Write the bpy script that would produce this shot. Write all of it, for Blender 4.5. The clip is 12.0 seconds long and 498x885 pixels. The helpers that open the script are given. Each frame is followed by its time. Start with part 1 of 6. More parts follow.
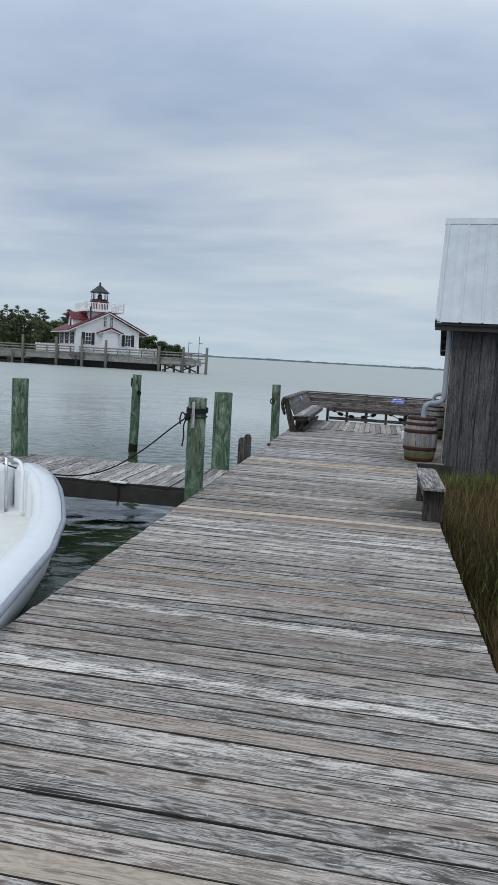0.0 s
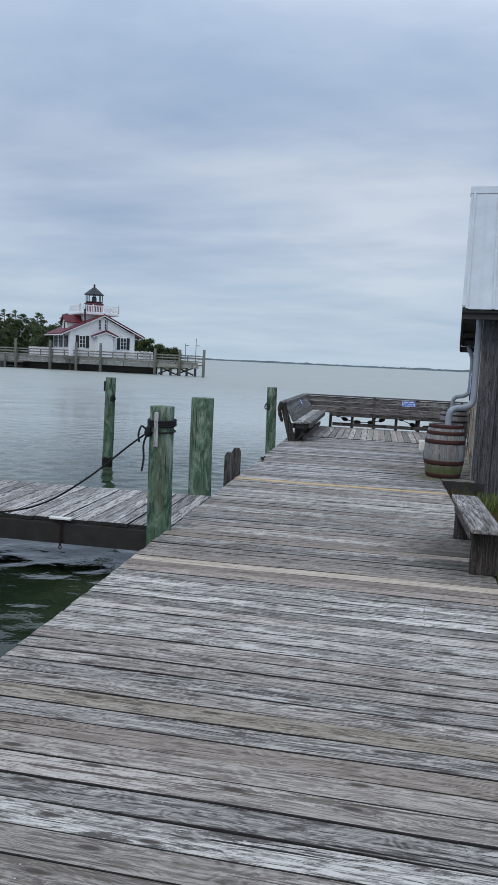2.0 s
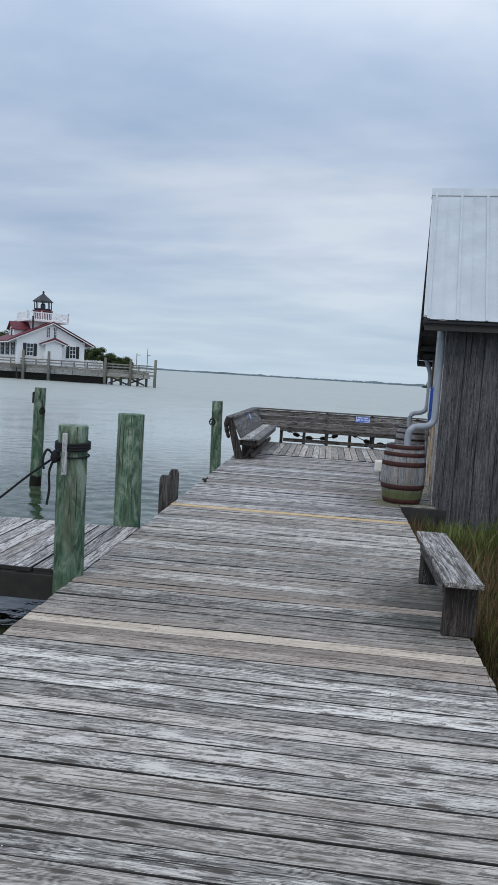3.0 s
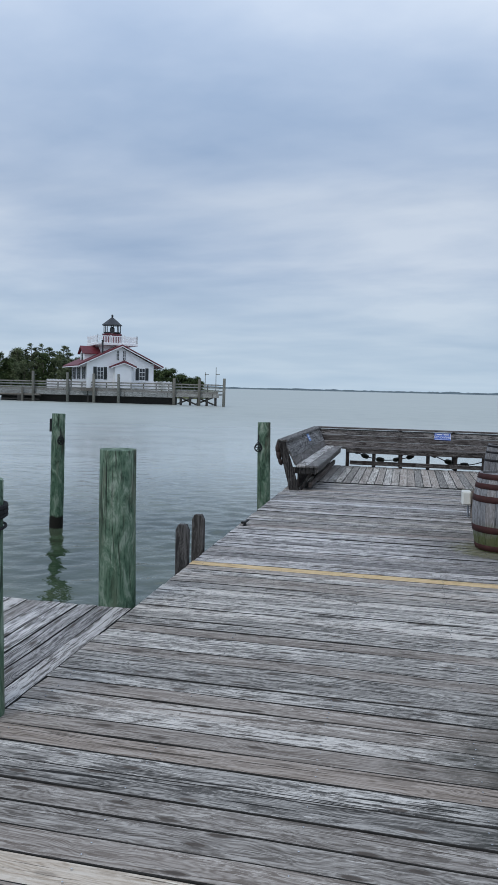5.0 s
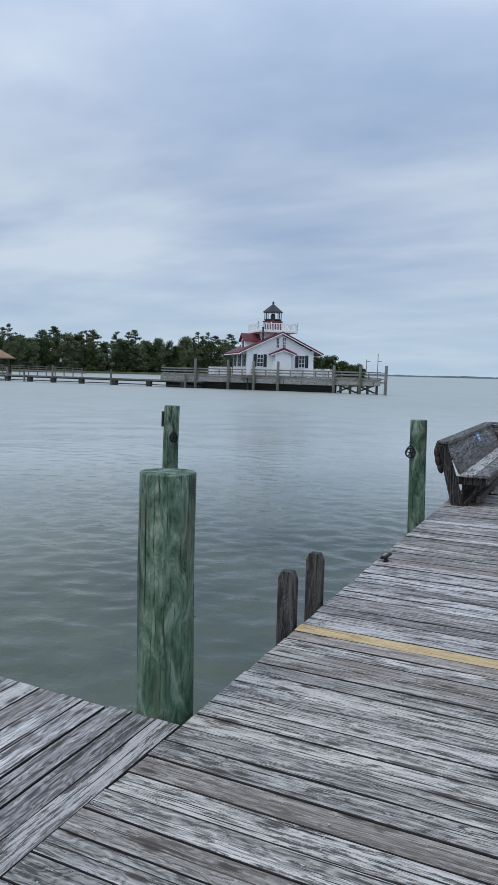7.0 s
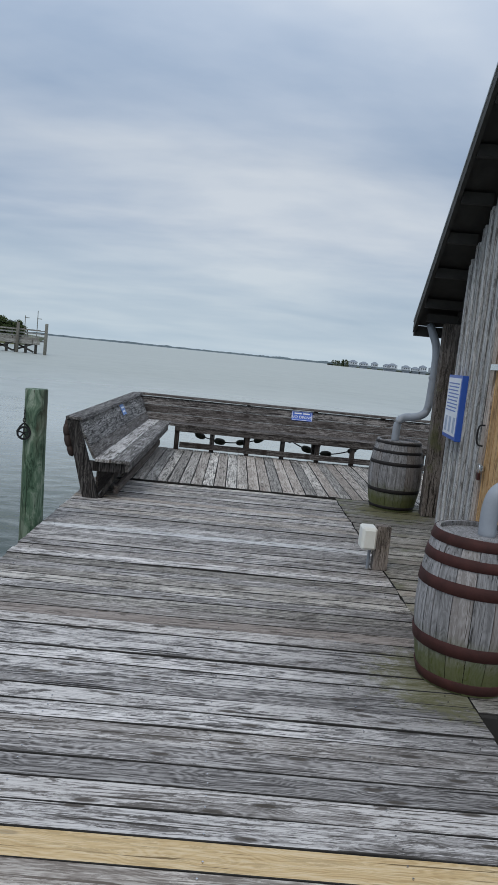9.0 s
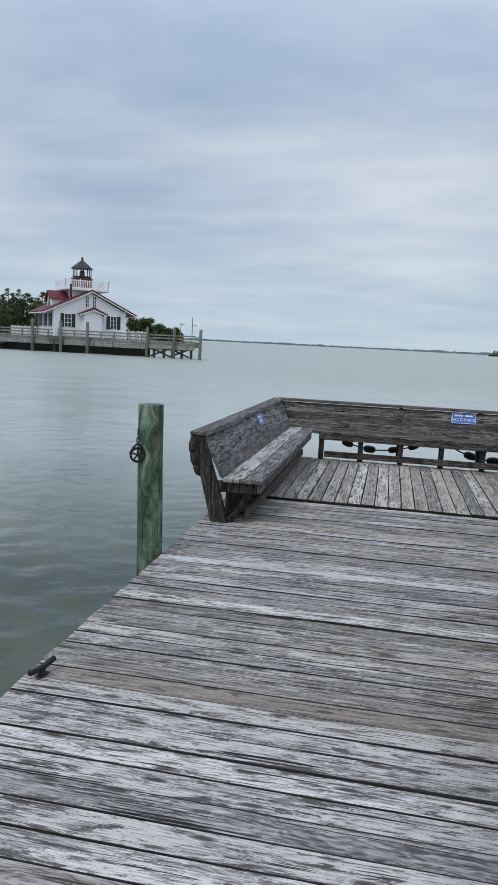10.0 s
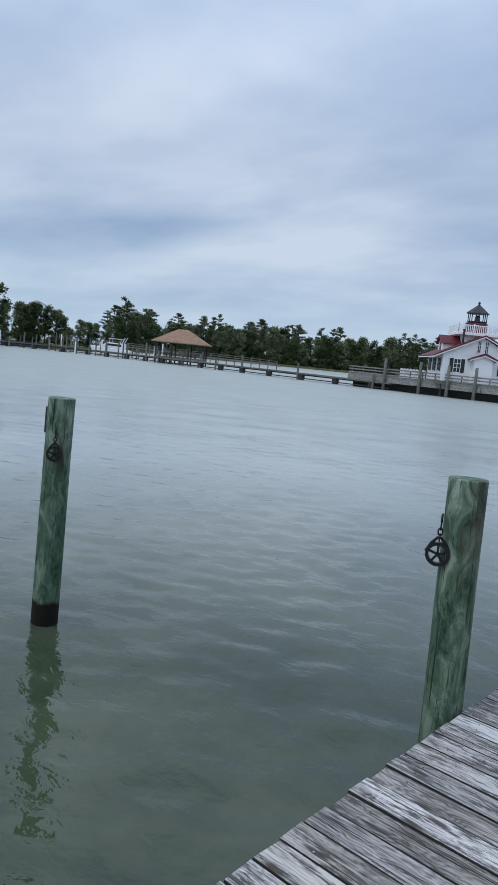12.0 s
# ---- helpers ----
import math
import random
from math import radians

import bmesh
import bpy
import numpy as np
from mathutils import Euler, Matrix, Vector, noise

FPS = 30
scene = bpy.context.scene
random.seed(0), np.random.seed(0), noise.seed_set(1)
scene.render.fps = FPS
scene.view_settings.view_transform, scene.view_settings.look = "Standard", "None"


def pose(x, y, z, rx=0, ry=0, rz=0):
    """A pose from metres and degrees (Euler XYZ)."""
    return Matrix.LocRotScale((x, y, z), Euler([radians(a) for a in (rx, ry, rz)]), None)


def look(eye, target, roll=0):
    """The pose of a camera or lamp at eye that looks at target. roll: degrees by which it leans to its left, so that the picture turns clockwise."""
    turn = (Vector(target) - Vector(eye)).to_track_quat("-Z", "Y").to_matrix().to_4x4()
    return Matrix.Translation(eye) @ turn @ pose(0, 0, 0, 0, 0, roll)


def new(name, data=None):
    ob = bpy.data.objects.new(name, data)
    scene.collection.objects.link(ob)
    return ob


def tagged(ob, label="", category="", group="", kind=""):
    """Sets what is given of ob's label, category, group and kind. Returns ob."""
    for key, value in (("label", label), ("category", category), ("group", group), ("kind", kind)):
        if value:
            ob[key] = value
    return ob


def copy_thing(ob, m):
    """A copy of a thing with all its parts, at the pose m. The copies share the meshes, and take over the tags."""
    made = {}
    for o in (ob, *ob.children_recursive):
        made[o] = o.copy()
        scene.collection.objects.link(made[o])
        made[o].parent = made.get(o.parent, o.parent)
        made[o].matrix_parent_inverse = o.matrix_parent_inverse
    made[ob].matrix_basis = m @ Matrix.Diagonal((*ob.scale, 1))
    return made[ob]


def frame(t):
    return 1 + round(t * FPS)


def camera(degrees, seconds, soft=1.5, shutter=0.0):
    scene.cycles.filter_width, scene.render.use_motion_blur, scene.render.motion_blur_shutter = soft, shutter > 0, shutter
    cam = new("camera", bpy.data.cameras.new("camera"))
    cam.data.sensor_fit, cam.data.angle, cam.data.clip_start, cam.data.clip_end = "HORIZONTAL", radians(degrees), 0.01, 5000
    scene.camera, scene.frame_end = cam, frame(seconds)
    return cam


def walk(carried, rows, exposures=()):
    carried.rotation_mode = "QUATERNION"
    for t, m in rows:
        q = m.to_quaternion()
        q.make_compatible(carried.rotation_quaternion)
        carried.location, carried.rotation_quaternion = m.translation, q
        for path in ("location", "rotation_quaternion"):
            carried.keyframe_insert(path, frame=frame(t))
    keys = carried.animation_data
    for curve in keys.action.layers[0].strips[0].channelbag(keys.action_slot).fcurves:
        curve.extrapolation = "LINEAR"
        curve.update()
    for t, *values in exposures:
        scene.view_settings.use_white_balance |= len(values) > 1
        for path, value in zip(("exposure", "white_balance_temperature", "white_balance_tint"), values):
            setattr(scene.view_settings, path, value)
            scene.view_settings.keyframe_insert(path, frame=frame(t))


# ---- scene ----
cam = camera(38.4, 12.0, soft=1.2)
PATH = [
    (0, (0.1572, 0.4056, 1.8564), (-0.2532, 2.7528, 1.5768), 3.3),
    (0.5, (0.0564, 1.0140, 1.8516), (-0.4572, 3.3444, 1.5984), 3.1),
    (1, (0.0552, 1.6284, 1.8396), (-0.4524, 3.9612, 1.5996), 2.3),
    (1.5, (-0.0852, 2.2524, 1.8192), (-0.5592, 4.5912, 1.5672), 2.5),
    (2, (-0.0912, 2.8512, 1.7844), (-0.5040, 5.1996, 1.5132), 2.7),
    (2.5, (-0.0876, 3.4584, 1.8084), (-0.4152, 5.8200, 1.5288), 3.2),
    (2.7, (-0.1128, 3.6996, 1.7988), (-0.3780, 6.0708, 1.5372), 3.7),
    (4.3, (-0.0636, 5.7252, 1.8324), (-0.3612, 8.1012, 1.6848), 2.5),
    (4.5, (-0.0276, 5.9400, 1.7964), (-0.3732, 8.3100, 1.6404), 2.1),
    (5, (-0.0504, 6.5376, 1.7988), (-0.5616, 8.8752, 1.6176), 1.4),
    (5.5, (-0.1116, 7.0932, 1.8192), (-0.8064, 9.3828, 1.6200), 0.9),
    (6, (-0.1392, 7.6980, 1.8240), (-1.0380, 9.9132, 1.6236), 0.6),
    (6.5, (-0.2952, 8.2896, 1.7832), (-1.3068, 10.4556, 1.5672), 1.9),
    (6.7, (-0.3312, 8.5092, 1.8096), (-1.3800, 10.6560, 1.5828), 1.5),
    (8.3, (-0.5232, 10.3632, 1.7856), (-0.9708, 12.7032, 1.4964), 2.6),
    (8.5, (-0.4812, 10.6116, 1.8024), (-0.7980, 12.9732, 1.5156), 3.3),
    (9, (-0.4392, 11.1528, 1.7712), (-0.3756, 13.5348, 1.4808), 5.8),
    (9.5, (-0.4008, 11.7240, 1.7928), (-0.3516, 14.1012, 1.4676), 4.8),
    (10, (-0.3684, 12.2832, 1.8060), (-0.8184, 14.6172, 1.4724), 2.9),
    (10.5, (-0.4872, 12.8376, 1.7736), (-1.5648, 14.9592, 1.4640), 5.6),
    (11, (-0.5556, 13.2876, 1.7760), (-2.4504, 14.7468, 1.5780), 5.2),
    (11.5, (-0.6504, 13.8024, 1.7724), (-2.5968, 15.1848, 1.5288), 4.2),
    (12, (-0.7044, 14.3088, 1.7760), (-2.2740, 16.1028, 1.4952), 5.7),
]
EXPOSURES = [(0.0, 0.03, 7000, 10), (0.45, 0.0, 6600, 10), (1.2, 0.0, 6650, 10), (2.0, 0.0, 6620, 10), (2.6, 0.12, 6750, 10), (4.5, 0.0, 6550, 10), (6.7, 0.0, 6450, 10), (8.5, -0.1, 6550, 10), (9.0, -0.02, 6950, 10), (9.5, 0.18, 7150, 10), (10.3, 0.0, 6600, 10), (11.0, 0.0, 6300, 10), (12.0, 0.0, 6350, 10)]
walk(cam, [(t, look(eye, target, roll)) for t, eye, target, roll in PATH], EXPOSURES)
WATER_Z = -0.68

# ---- light ----
def build_world():
    world = bpy.data.worlds.new("overcast_sky")
    scene.world = world
    world.use_nodes = True
    nt = world.node_tree
    nt.nodes.clear()
    N, L = nt.nodes.new, nt.links.new
    out, bg = N("ShaderNodeOutputWorld"), N("ShaderNodeBackground")
    L(bg.outputs[0], out.inputs[0])
    bg.inputs[1].default_value = 1.0
    co, sep = N("ShaderNodeTexCoord"), N("ShaderNodeSeparateXYZ")
    L(co.outputs["Generated"], sep.inputs[0])
    # a flat cloud deck seen in perspective
    up = N("ShaderNodeMath"); up.operation = "MAXIMUM"; L(sep.outputs[2], up.inputs[0]); up.inputs[1].default_value = 0.0
    lift = N("ShaderNodeMath"); lift.operation = "ADD"; L(up.outputs[0], lift.inputs[0]); lift.inputs[1].default_value = 0.13
    inv = N("ShaderNodeMath"); inv.operation = "DIVIDE"; inv.inputs[0].default_value = 1.0; L(lift.outputs[0], inv.inputs[1])
    flat = N("ShaderNodeVectorMath"); flat.operation = "SCALE"; L(co.outputs["Generated"], flat.inputs[0]); L(inv.outputs[0], flat.inputs["Scale"])
    mp = N("ShaderNodeMapping"); mp.inputs["Rotation"].default_value = (0, 0, radians(25)); mp.inputs["Scale"].default_value = (0.7, 1.0, 0.3)
    L(flat.outputs[0], mp.inputs[0])
    n1 = N("ShaderNodeTexNoise"); n1.inputs["Scale"].default_value = 0.95; n1.inputs["Detail"].default_value = 6; n1.inputs["Roughness"].default_value = 0.5; n1.inputs["Distortion"].default_value = 0.15
    L(mp.outputs[0], n1.inputs["Vector"])
    ramp = N("ShaderNodeValToRGB")
    e = ramp.color_ramp.elements
    e[0].position, e[0].color = 0.32, (0.29, 0.40, 0.58, 1)
    e[1].position, e[1].color = 0.65, (0.62, 0.70, 0.815, 1)
    m = ramp.color_ramp.elements.new(0.48); m.color = (0.43, 0.53, 0.69, 1)
    L(n1.outputs["Fac"], ramp.inputs[0])
    # the blue of the sky above the cloud
    sky = N("ShaderNodeTexSky"); sky.sky_type = "NISHITA"; sky.sun_disc = False
    sky.sun_elevation, sky.sun_rotation = radians(52), radians(150)
    dim = N("ShaderNodeVectorMath"); dim.operation = "SCALE"; L(sky.outputs[0], dim.inputs[0]); dim.inputs["Scale"].default_value = 0.1
    mix = N("ShaderNodeMix"); mix.data_type = "RGBA"; mix.inputs["Factor"].default_value = 0.88
    L(dim.outputs[0], mix.inputs["A"]); L(ramp.outputs[0], mix.inputs["B"])
    # haze towards the horizon
    hz = N("ShaderNodeMapRange"); hz.inputs["From Min"].default_value = 0.0; hz.inputs["From Max"].default_value = 0.16
    hz.inputs["To Min"].default_value = 0.75; hz.inputs["To Max"].default_value = 0.0
    L(up.outputs[0], hz.inputs["Value"])
    mix2 = N("ShaderNodeMix"); mix2.data_type = "RGBA"; L(hz.outputs[0], mix2.inputs["Factor"])
    L(mix.outputs["Result"], mix2.inputs["A"]); mix2.inputs["B"].default_value = (0.48, 0.62, 0.75, 1)
    # an overcast sky is brightest overhead
    br = N("ShaderNodeMapRange"); br.inputs["From Min"].default_value = 0.25; br.inputs["From Max"].default_value = 1.0
    br.inputs["To Min"].default_value = 1.0; br.inputs["To Max"].default_value = 1.9
    L(up.outputs[0], br.inputs["Value"])
    mul = N("ShaderNodeVectorMath"); mul.operation = "SCALE"; L(mix2.outputs["Result"], mul.inputs[0]); L(br.outputs[0], mul.inputs["Scale"])
    L(mul.outputs[0], bg.inputs[0])


build_world()
sun = new("sun", bpy.data.lights.new("sun", "SUN"))
sun.data.energy, sun.data.angle, sun.data.color = 0.8, radians(25), (1.0, 0.96, 0.9)
sun.matrix_world = look((0, 0, 30), (0 + 30 * math.cos(radians(52)) * 0.5, 30 * math.cos(radians(52)) * 0.87, 30 - 30 * math.sin(radians(52))))
scene.view_settings.exposure = 0.0

# ---- materials ----
def material(name, rough=0.7, metal=0.0, spec=0.5):
    m = bpy.data.materials.new(name)
    m.use_nodes = True
    b = m.node_tree.nodes["Principled BSDF"]
    b.inputs["Roughness"].default_value = rough
    b.inputs["Metallic"].default_value = metal
    b.inputs["Specular IOR Level"].default_value = spec
    return m, m.node_tree.nodes, m.node_tree.links, b


def coords(nodes, links, scale, shift=True):
    """Object coordinates, stretched, and moved by each object's own random number."""
    co, mp = nodes.new("ShaderNodeTexCoord"), nodes.new("ShaderNodeMapping")
    mp.inputs["Scale"].default_value = scale
    links.new(co.outputs["Object"], mp.inputs[0])
    if shift:
        info, mul = nodes.new("ShaderNodeObjectInfo"), nodes.new("ShaderNodeMath")
        mul.operation = "MULTIPLY"
        links.new(info.outputs["Random"], mul.inputs[0])
        mul.inputs[1].default_value = 37.0
        links.new(mul.outputs[0], mp.inputs["Location"])
    return mp.outputs[0]


def noise_tex(nodes, links, vec, scale, detail=4, rough=0.55, distort=0.0):
    n = nodes.new("ShaderNodeTexNoise")
    n.inputs["Scale"].default_value, n.inputs["Detail"].default_value = scale, detail
    n.inputs["Roughness"].default_value, n.inputs["Distortion"].default_value = rough, distort
    links.new(vec, n.inputs["Vector"])
    return n.outputs["Fac"]


def ramp_of(nodes, links, fac, stops):
    r = nodes.new("ShaderNodeValToRGB")
    e = r.color_ramp.elements
    while len(e) < len(stops):
        e.new(0.5)
    for el, (p, c) in zip(e, stops):
        el.position, el.color = p, (*c, 1)
    links.new(fac, r.inputs[0])
    return r.outputs[0]


def mixed(nodes, links, fac, a, b, how="MIX"):
    m = nodes.new("ShaderNodeMix")
    m.data_type, m.blend_type = "RGBA", how
    for key, v in (("Factor", fac), ("A", a), ("B", b)):
        if isinstance(v, (int, float)):
            m.inputs[key].default_value = v
        elif isinstance(v, tuple):
            m.inputs[key].default_value = (*v, 1)
        else:
            links.new(v, m.inputs[key])
    return m.outputs["Result"]


def bumped(nodes, links, b, height, strength, dist=0.003):
    bp = nodes.new("ShaderNodeBump")
    bp.inputs["Strength"].default_value, bp.inputs["Distance"].default_value = strength, dist
    links.new(height, bp.inputs["Height"])
    links.new(bp.outputs[0], b.inputs["Normal"])


def span(nodes, links, fac, lo, hi):
    r = nodes.new("ShaderNodeMapRange")
    r.inputs["From Min"].default_value, r.inputs["From Max"].default_value = lo, hi
    links.new(fac, r.inputs["Value"])
    return r.outputs[0]


def plain(name, colour, rough=0.6, metal=0.0, vary=0.15, scale=6.0, bump=0.1, spec=0.5):
    """Paint, plastic or metal with soft stains and a fine grain."""
    m, n, l, b = material(name, rough, metal, spec)
    v = coords(n, l, (1, 1, 1))
    big, fine = noise_tex(n, l, v, scale, 5, 0.6), noise_tex(n, l, v, scale * 14, 3)
    dark = tuple(c * (1 - vary) for c in colour)
    light = tuple(min(1, c * (1 + vary)) for c in colour)
    c = ramp_of(n, l, big, [(0.3, dark), (0.7, light)])
    l.new(mixed(n, l, 0.15, c, ramp_of(n, l, fine, [(0.3, dark), (0.7, light)])), b.inputs["Base Color"])
    if bump:
        bumped(n, l, b, fine, bump)
    return m


def wood(name, axis, dark, mid, light, worn=0.5, brown=(0.30, 0.245, 0.19), brownness=0.35, grain=1.0, moss=0.0, rough=0.85, damp=None, dark_spot_at=None):
    """Weathered boards: long grain along the axis, pale worn patches, knots, a tone of its own for each board."""
    m, n, l, b = material(name, rough, 0.0, 0.25)
    def along(a, c):
        s = [c, c, c]
        s["xyz".index(axis)] = a
        return tuple(s)
    info = n.new("ShaderNodeObjectInfo")
    # growth rings cut along the board: bands that bend into long pointed loops
    wave = n.new("ShaderNodeTexWave")
    wave.wave_type, wave.bands_direction = "BANDS", {"x": "Y", "y": "X", "z": "X"}[axis]
    wave.inputs["Scale"].default_value, wave.inputs["Distortion"].default_value = 0.75 * grain, 2.5
    wave.inputs["Detail"].default_value, wave.inputs["Detail Scale"].default_value, wave.inputs["Detail Roughness"].default_value = 3.0, 1.6, 0.6
    bend = noise_tex(n, l, coords(n, l, along(1.9, 5.5)), 1.0, 3, 0.5)
    comb, warp = n.new("ShaderNodeCombineXYZ"), n.new("ShaderNodeVectorMath")
    warp.operation = "MULTIPLY_ADD"
    for k in range(3):
        l.new(bend, comb.inputs[k])
    l.new(comb.outputs[0], warp.inputs[0])
    warp.inputs[1].default_value = along(0.0, 8.5)
    l.new(coords(n, l, along(1.5, 20)), warp.inputs[2])
    l.new(warp.outputs[0], wave.inputs["Vector"])
    fibre = noise_tex(n, l, coords(n, l, along(6, 170)), 1.0, 3, 0.6)
    soft = noise_tex(n, l, coords(n, l, along(3.0, 52)), 1.0, 6, 0.74)
    blend = n.new("ShaderNodeMath"); blend.operation = "MULTIPLY_ADD"; l.new(soft, blend.inputs[0]); blend.inputs[1].default_value = 1.35
    half = n.new("ShaderNodeMath"); half.operation = "MULTIPLY_ADD"; l.new(wave.outputs["Fac"], half.inputs[0]); half.inputs[1].default_value = 0.15; half.inputs[2].default_value = -0.29
    l.new(half.outputs[0], blend.inputs[2])
    lines = blend.outputs[0]
    c = ramp_of(n, l, lines, [(0.27, dark), (0.43, mid), (0.62, light)])
    # crisp pale flakes where the surface has weathered off
    patch = noise_tex(n, l, coords(n, l, along(6.0, 62)), 1.0, 6, 0.78, 0.5)
    big = noise_tex(n, l, coords(n, l, along(1.1, 5)), 1.0, 3, 0.6)
    sumn = n.new("ShaderNodeMath"); sumn.operation = "MULTIPLY_ADD"; l.new(big, sumn.inputs[0]); sumn.inputs[1].default_value = 0.6; l.new(patch, sumn.inputs[2])
    mult = n.new("ShaderNodeMath"); mult.operation = "MULTIPLY"; l.new(info.outputs["Random"], mult.inputs[0]); mult.inputs[1].default_value = 13.7
    own = n.new("ShaderNodeMath"); own.operation = "FRACT"; l.new(mult.outputs[0], own.inputs[0])
    flake = n.new("ShaderNodeMath"); flake.operation = "MULTIPLY_ADD"; l.new(own.outputs[0], flake.inputs[0]); flake.inputs[1].default_value = 0.2; l.new(sumn.outputs[0], flake.inputs[2])
    pf = span(n, l, flake.outputs[0], 1.03 - 0.13 * worn, 1.06 - 0.13 * worn)
    both = n.new("ShaderNodeMath"); both.operation = "MULTIPLY"
    l.new(pf, both.inputs[0]); l.new(span(n, l, fibre, 0.38, 0.48), both.inputs[1])
    c = mixed(n, l, both.outputs[0], c, tuple(min(0.8, x * 1.35) for x in light))
    # dark mildew and water stains
    stain = noise_tex(n, l, coords(n, l, along(3.4, 24)), 1.0, 6, 0.78, 0.4)
    c = mixed(n, l, span(n, l, stain, 0.535, 0.585), c, tuple(x * (0.42 if worn > -0.7 else 0.8) for x in mid))
    crack = noise_tex(n, l, coords(n, l, along(1.2, 62)), 1.0, 3, 0.55)
    c = mixed(n, l, span(n, l, crack, 0.62, 0.65), c, tuple(x * 0.4 for x in dark))
    # each board's own tone and brown
    l1 = n.new("ShaderNodeMapRange"); l.new(info.outputs["Random"], l1.inputs["Value"])
    l1.inputs["From Min"].default_value, l1.inputs["From Max"].default_value = 0.35, 1.0
    l1.inputs["To Max"].default_value = brownness
    c = mixed(n, l, l1.outputs[0], c, brown)
    frac = n.new("ShaderNodeMath"); frac.operation = "MULTIPLY"; l.new(info.outputs["Random"], frac.inputs[0]); frac.inputs[1].default_value = 7.13
    fr = n.new("ShaderNodeMath"); fr.operation = "FRACT"; l.new(frac.outputs[0], fr.inputs[0])
    tone = n.new("ShaderNodeMapRange"); l.new(fr.outputs[0], tone.inputs["Value"]); tone.inputs["To Min"].default_value, tone.inputs["To Max"].default_value = 0.78, 1.16
    tint = n.new("ShaderNodeVectorMath"); tint.operation = "SCALE"; l.new(c, tint.inputs[0]); l.new(tone.outputs[0], tint.inputs["Scale"])
    c = tint.outputs[0]
    # knots
    vor = n.new("ShaderNodeTexVoronoi"); vor.inputs["Scale"].default_value = 1.0
    if axis != "z":
        vor.voronoi_dimensions = "2D"
    l.new(coords(n, l, along(1.5, 5.6)), vor.inputs["Vector"])
    kn = n.new("ShaderNodeMapRange"); l.new(vor.outputs["Distance"], kn.inputs["Value"])
    kn.inputs["From Min"].default_value, kn.inputs["From Max"].default_value = 0.055, 0.085
    kn.inputs["To Min"].default_value, kn.inputs["To Max"].default_value = (0.9 if worn > -0.7 else 0.4), 0.0
    c = mixed(n, l, kn.outputs[0], c, tuple(x * 0.22 for x in brown))
    halo = n.new("ShaderNodeMath"); halo.operation = "SINE"
    turns = n.new("ShaderNodeMath"); turns.operation = "MULTIPLY"; l.new(vor.outputs["Distance"], turns.inputs[0]); turns.inputs[1].default_value = 95.0
    l.new(turns.outputs[0], halo.inputs[0])
    near = n.new("ShaderNodeMapRange"); l.new(vor.outputs["Distance"], near.inputs["Value"])
    near.inputs["From Min"].default_value, near.inputs["From Max"].default_value = 0.09, 0.26
    near.inputs["To Min"].default_value, near.inputs["To Max"].default_value = (0.45 if worn > -0.7 else 0.2), 0.0
    rings = n.new("ShaderNodeMath"); rings.operation = "MULTIPLY"; rings.use_clamp = True
    l.new(halo.outputs[0], rings.inputs[0]); l.new(near.outputs[0], rings.inputs[1])
    c = mixed(n, l, rings.outputs[0], c, dark)
    if damp:
        geo, far = n.new("ShaderNodeNewGeometry"), n.new("ShaderNodeVectorMath")
        far.operation = "DISTANCE"
        l.new(geo.outputs["Position"], far.inputs[0])
        far.inputs[1].default_value = damp
        gn = noise_tex(n, l, geo.outputs["Position"], 11.0, 6, 0.75)
        reach = n.new("ShaderNodeMath"); reach.operation = "MULTIPLY_ADD"; l.new(gn, reach.inputs[0]); reach.inputs[1].default_value = -1.1; l.new(far.outputs["Value"], reach.inputs[2])
        mf = n.new("ShaderNodeMapRange"); l.new(reach.outputs[0], mf.inputs["Value"])
        mf.inputs["From Min"].default_value, mf.inputs["From Max"].default_value, mf.inputs["To Min"].default_value, mf.inputs["To Max"].default_value = -0.22, -0.02, 0.7, 0.0
        # grey-black damp spreading from the same spot, under the moss
        wet = n.new("ShaderNodeMapRange"); l.new(reach.outputs[0], wet.inputs["Value"])
        wet.inputs["From Min"].default_value, wet.inputs["From Max"].default_value, wet.inputs["To Min"].default_value, wet.inputs["To Max"].default_value = 0.1, 0.75, 0.45, 0.0
        c = mixed(n, l, wet.outputs[0], c, tuple(x * 0.75 for x in dark))
        c = mixed(n, l, mf.outputs[0], c, (0.125, 0.12, 0.045))
    # darker patch with a ragged edge round one point
    if dark_spot_at:
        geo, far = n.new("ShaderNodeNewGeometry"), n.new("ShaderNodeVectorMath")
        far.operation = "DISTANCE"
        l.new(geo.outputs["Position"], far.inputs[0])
        far.inputs[1].default_value = dark_spot_at
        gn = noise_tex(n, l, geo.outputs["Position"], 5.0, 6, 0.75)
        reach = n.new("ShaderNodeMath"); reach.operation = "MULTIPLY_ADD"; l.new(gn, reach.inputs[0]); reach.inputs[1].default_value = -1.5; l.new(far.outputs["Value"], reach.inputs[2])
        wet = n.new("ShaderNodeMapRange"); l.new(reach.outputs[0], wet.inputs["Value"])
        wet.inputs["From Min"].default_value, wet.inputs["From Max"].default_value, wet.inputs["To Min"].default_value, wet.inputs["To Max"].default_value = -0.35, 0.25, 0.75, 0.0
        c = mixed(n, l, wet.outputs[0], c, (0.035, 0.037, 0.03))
    if moss:
        mo = noise_tex(n, l, coords(n, l, (1, 1, 1)), 2.2, 5, 0.65)
        c = mixed(n, l, span(n, l, mo, 0.62 - moss * 0.25, 0.75), c, (0.115, 0.125, 0.05))
    l.new(c, b.inputs["Base Color"])
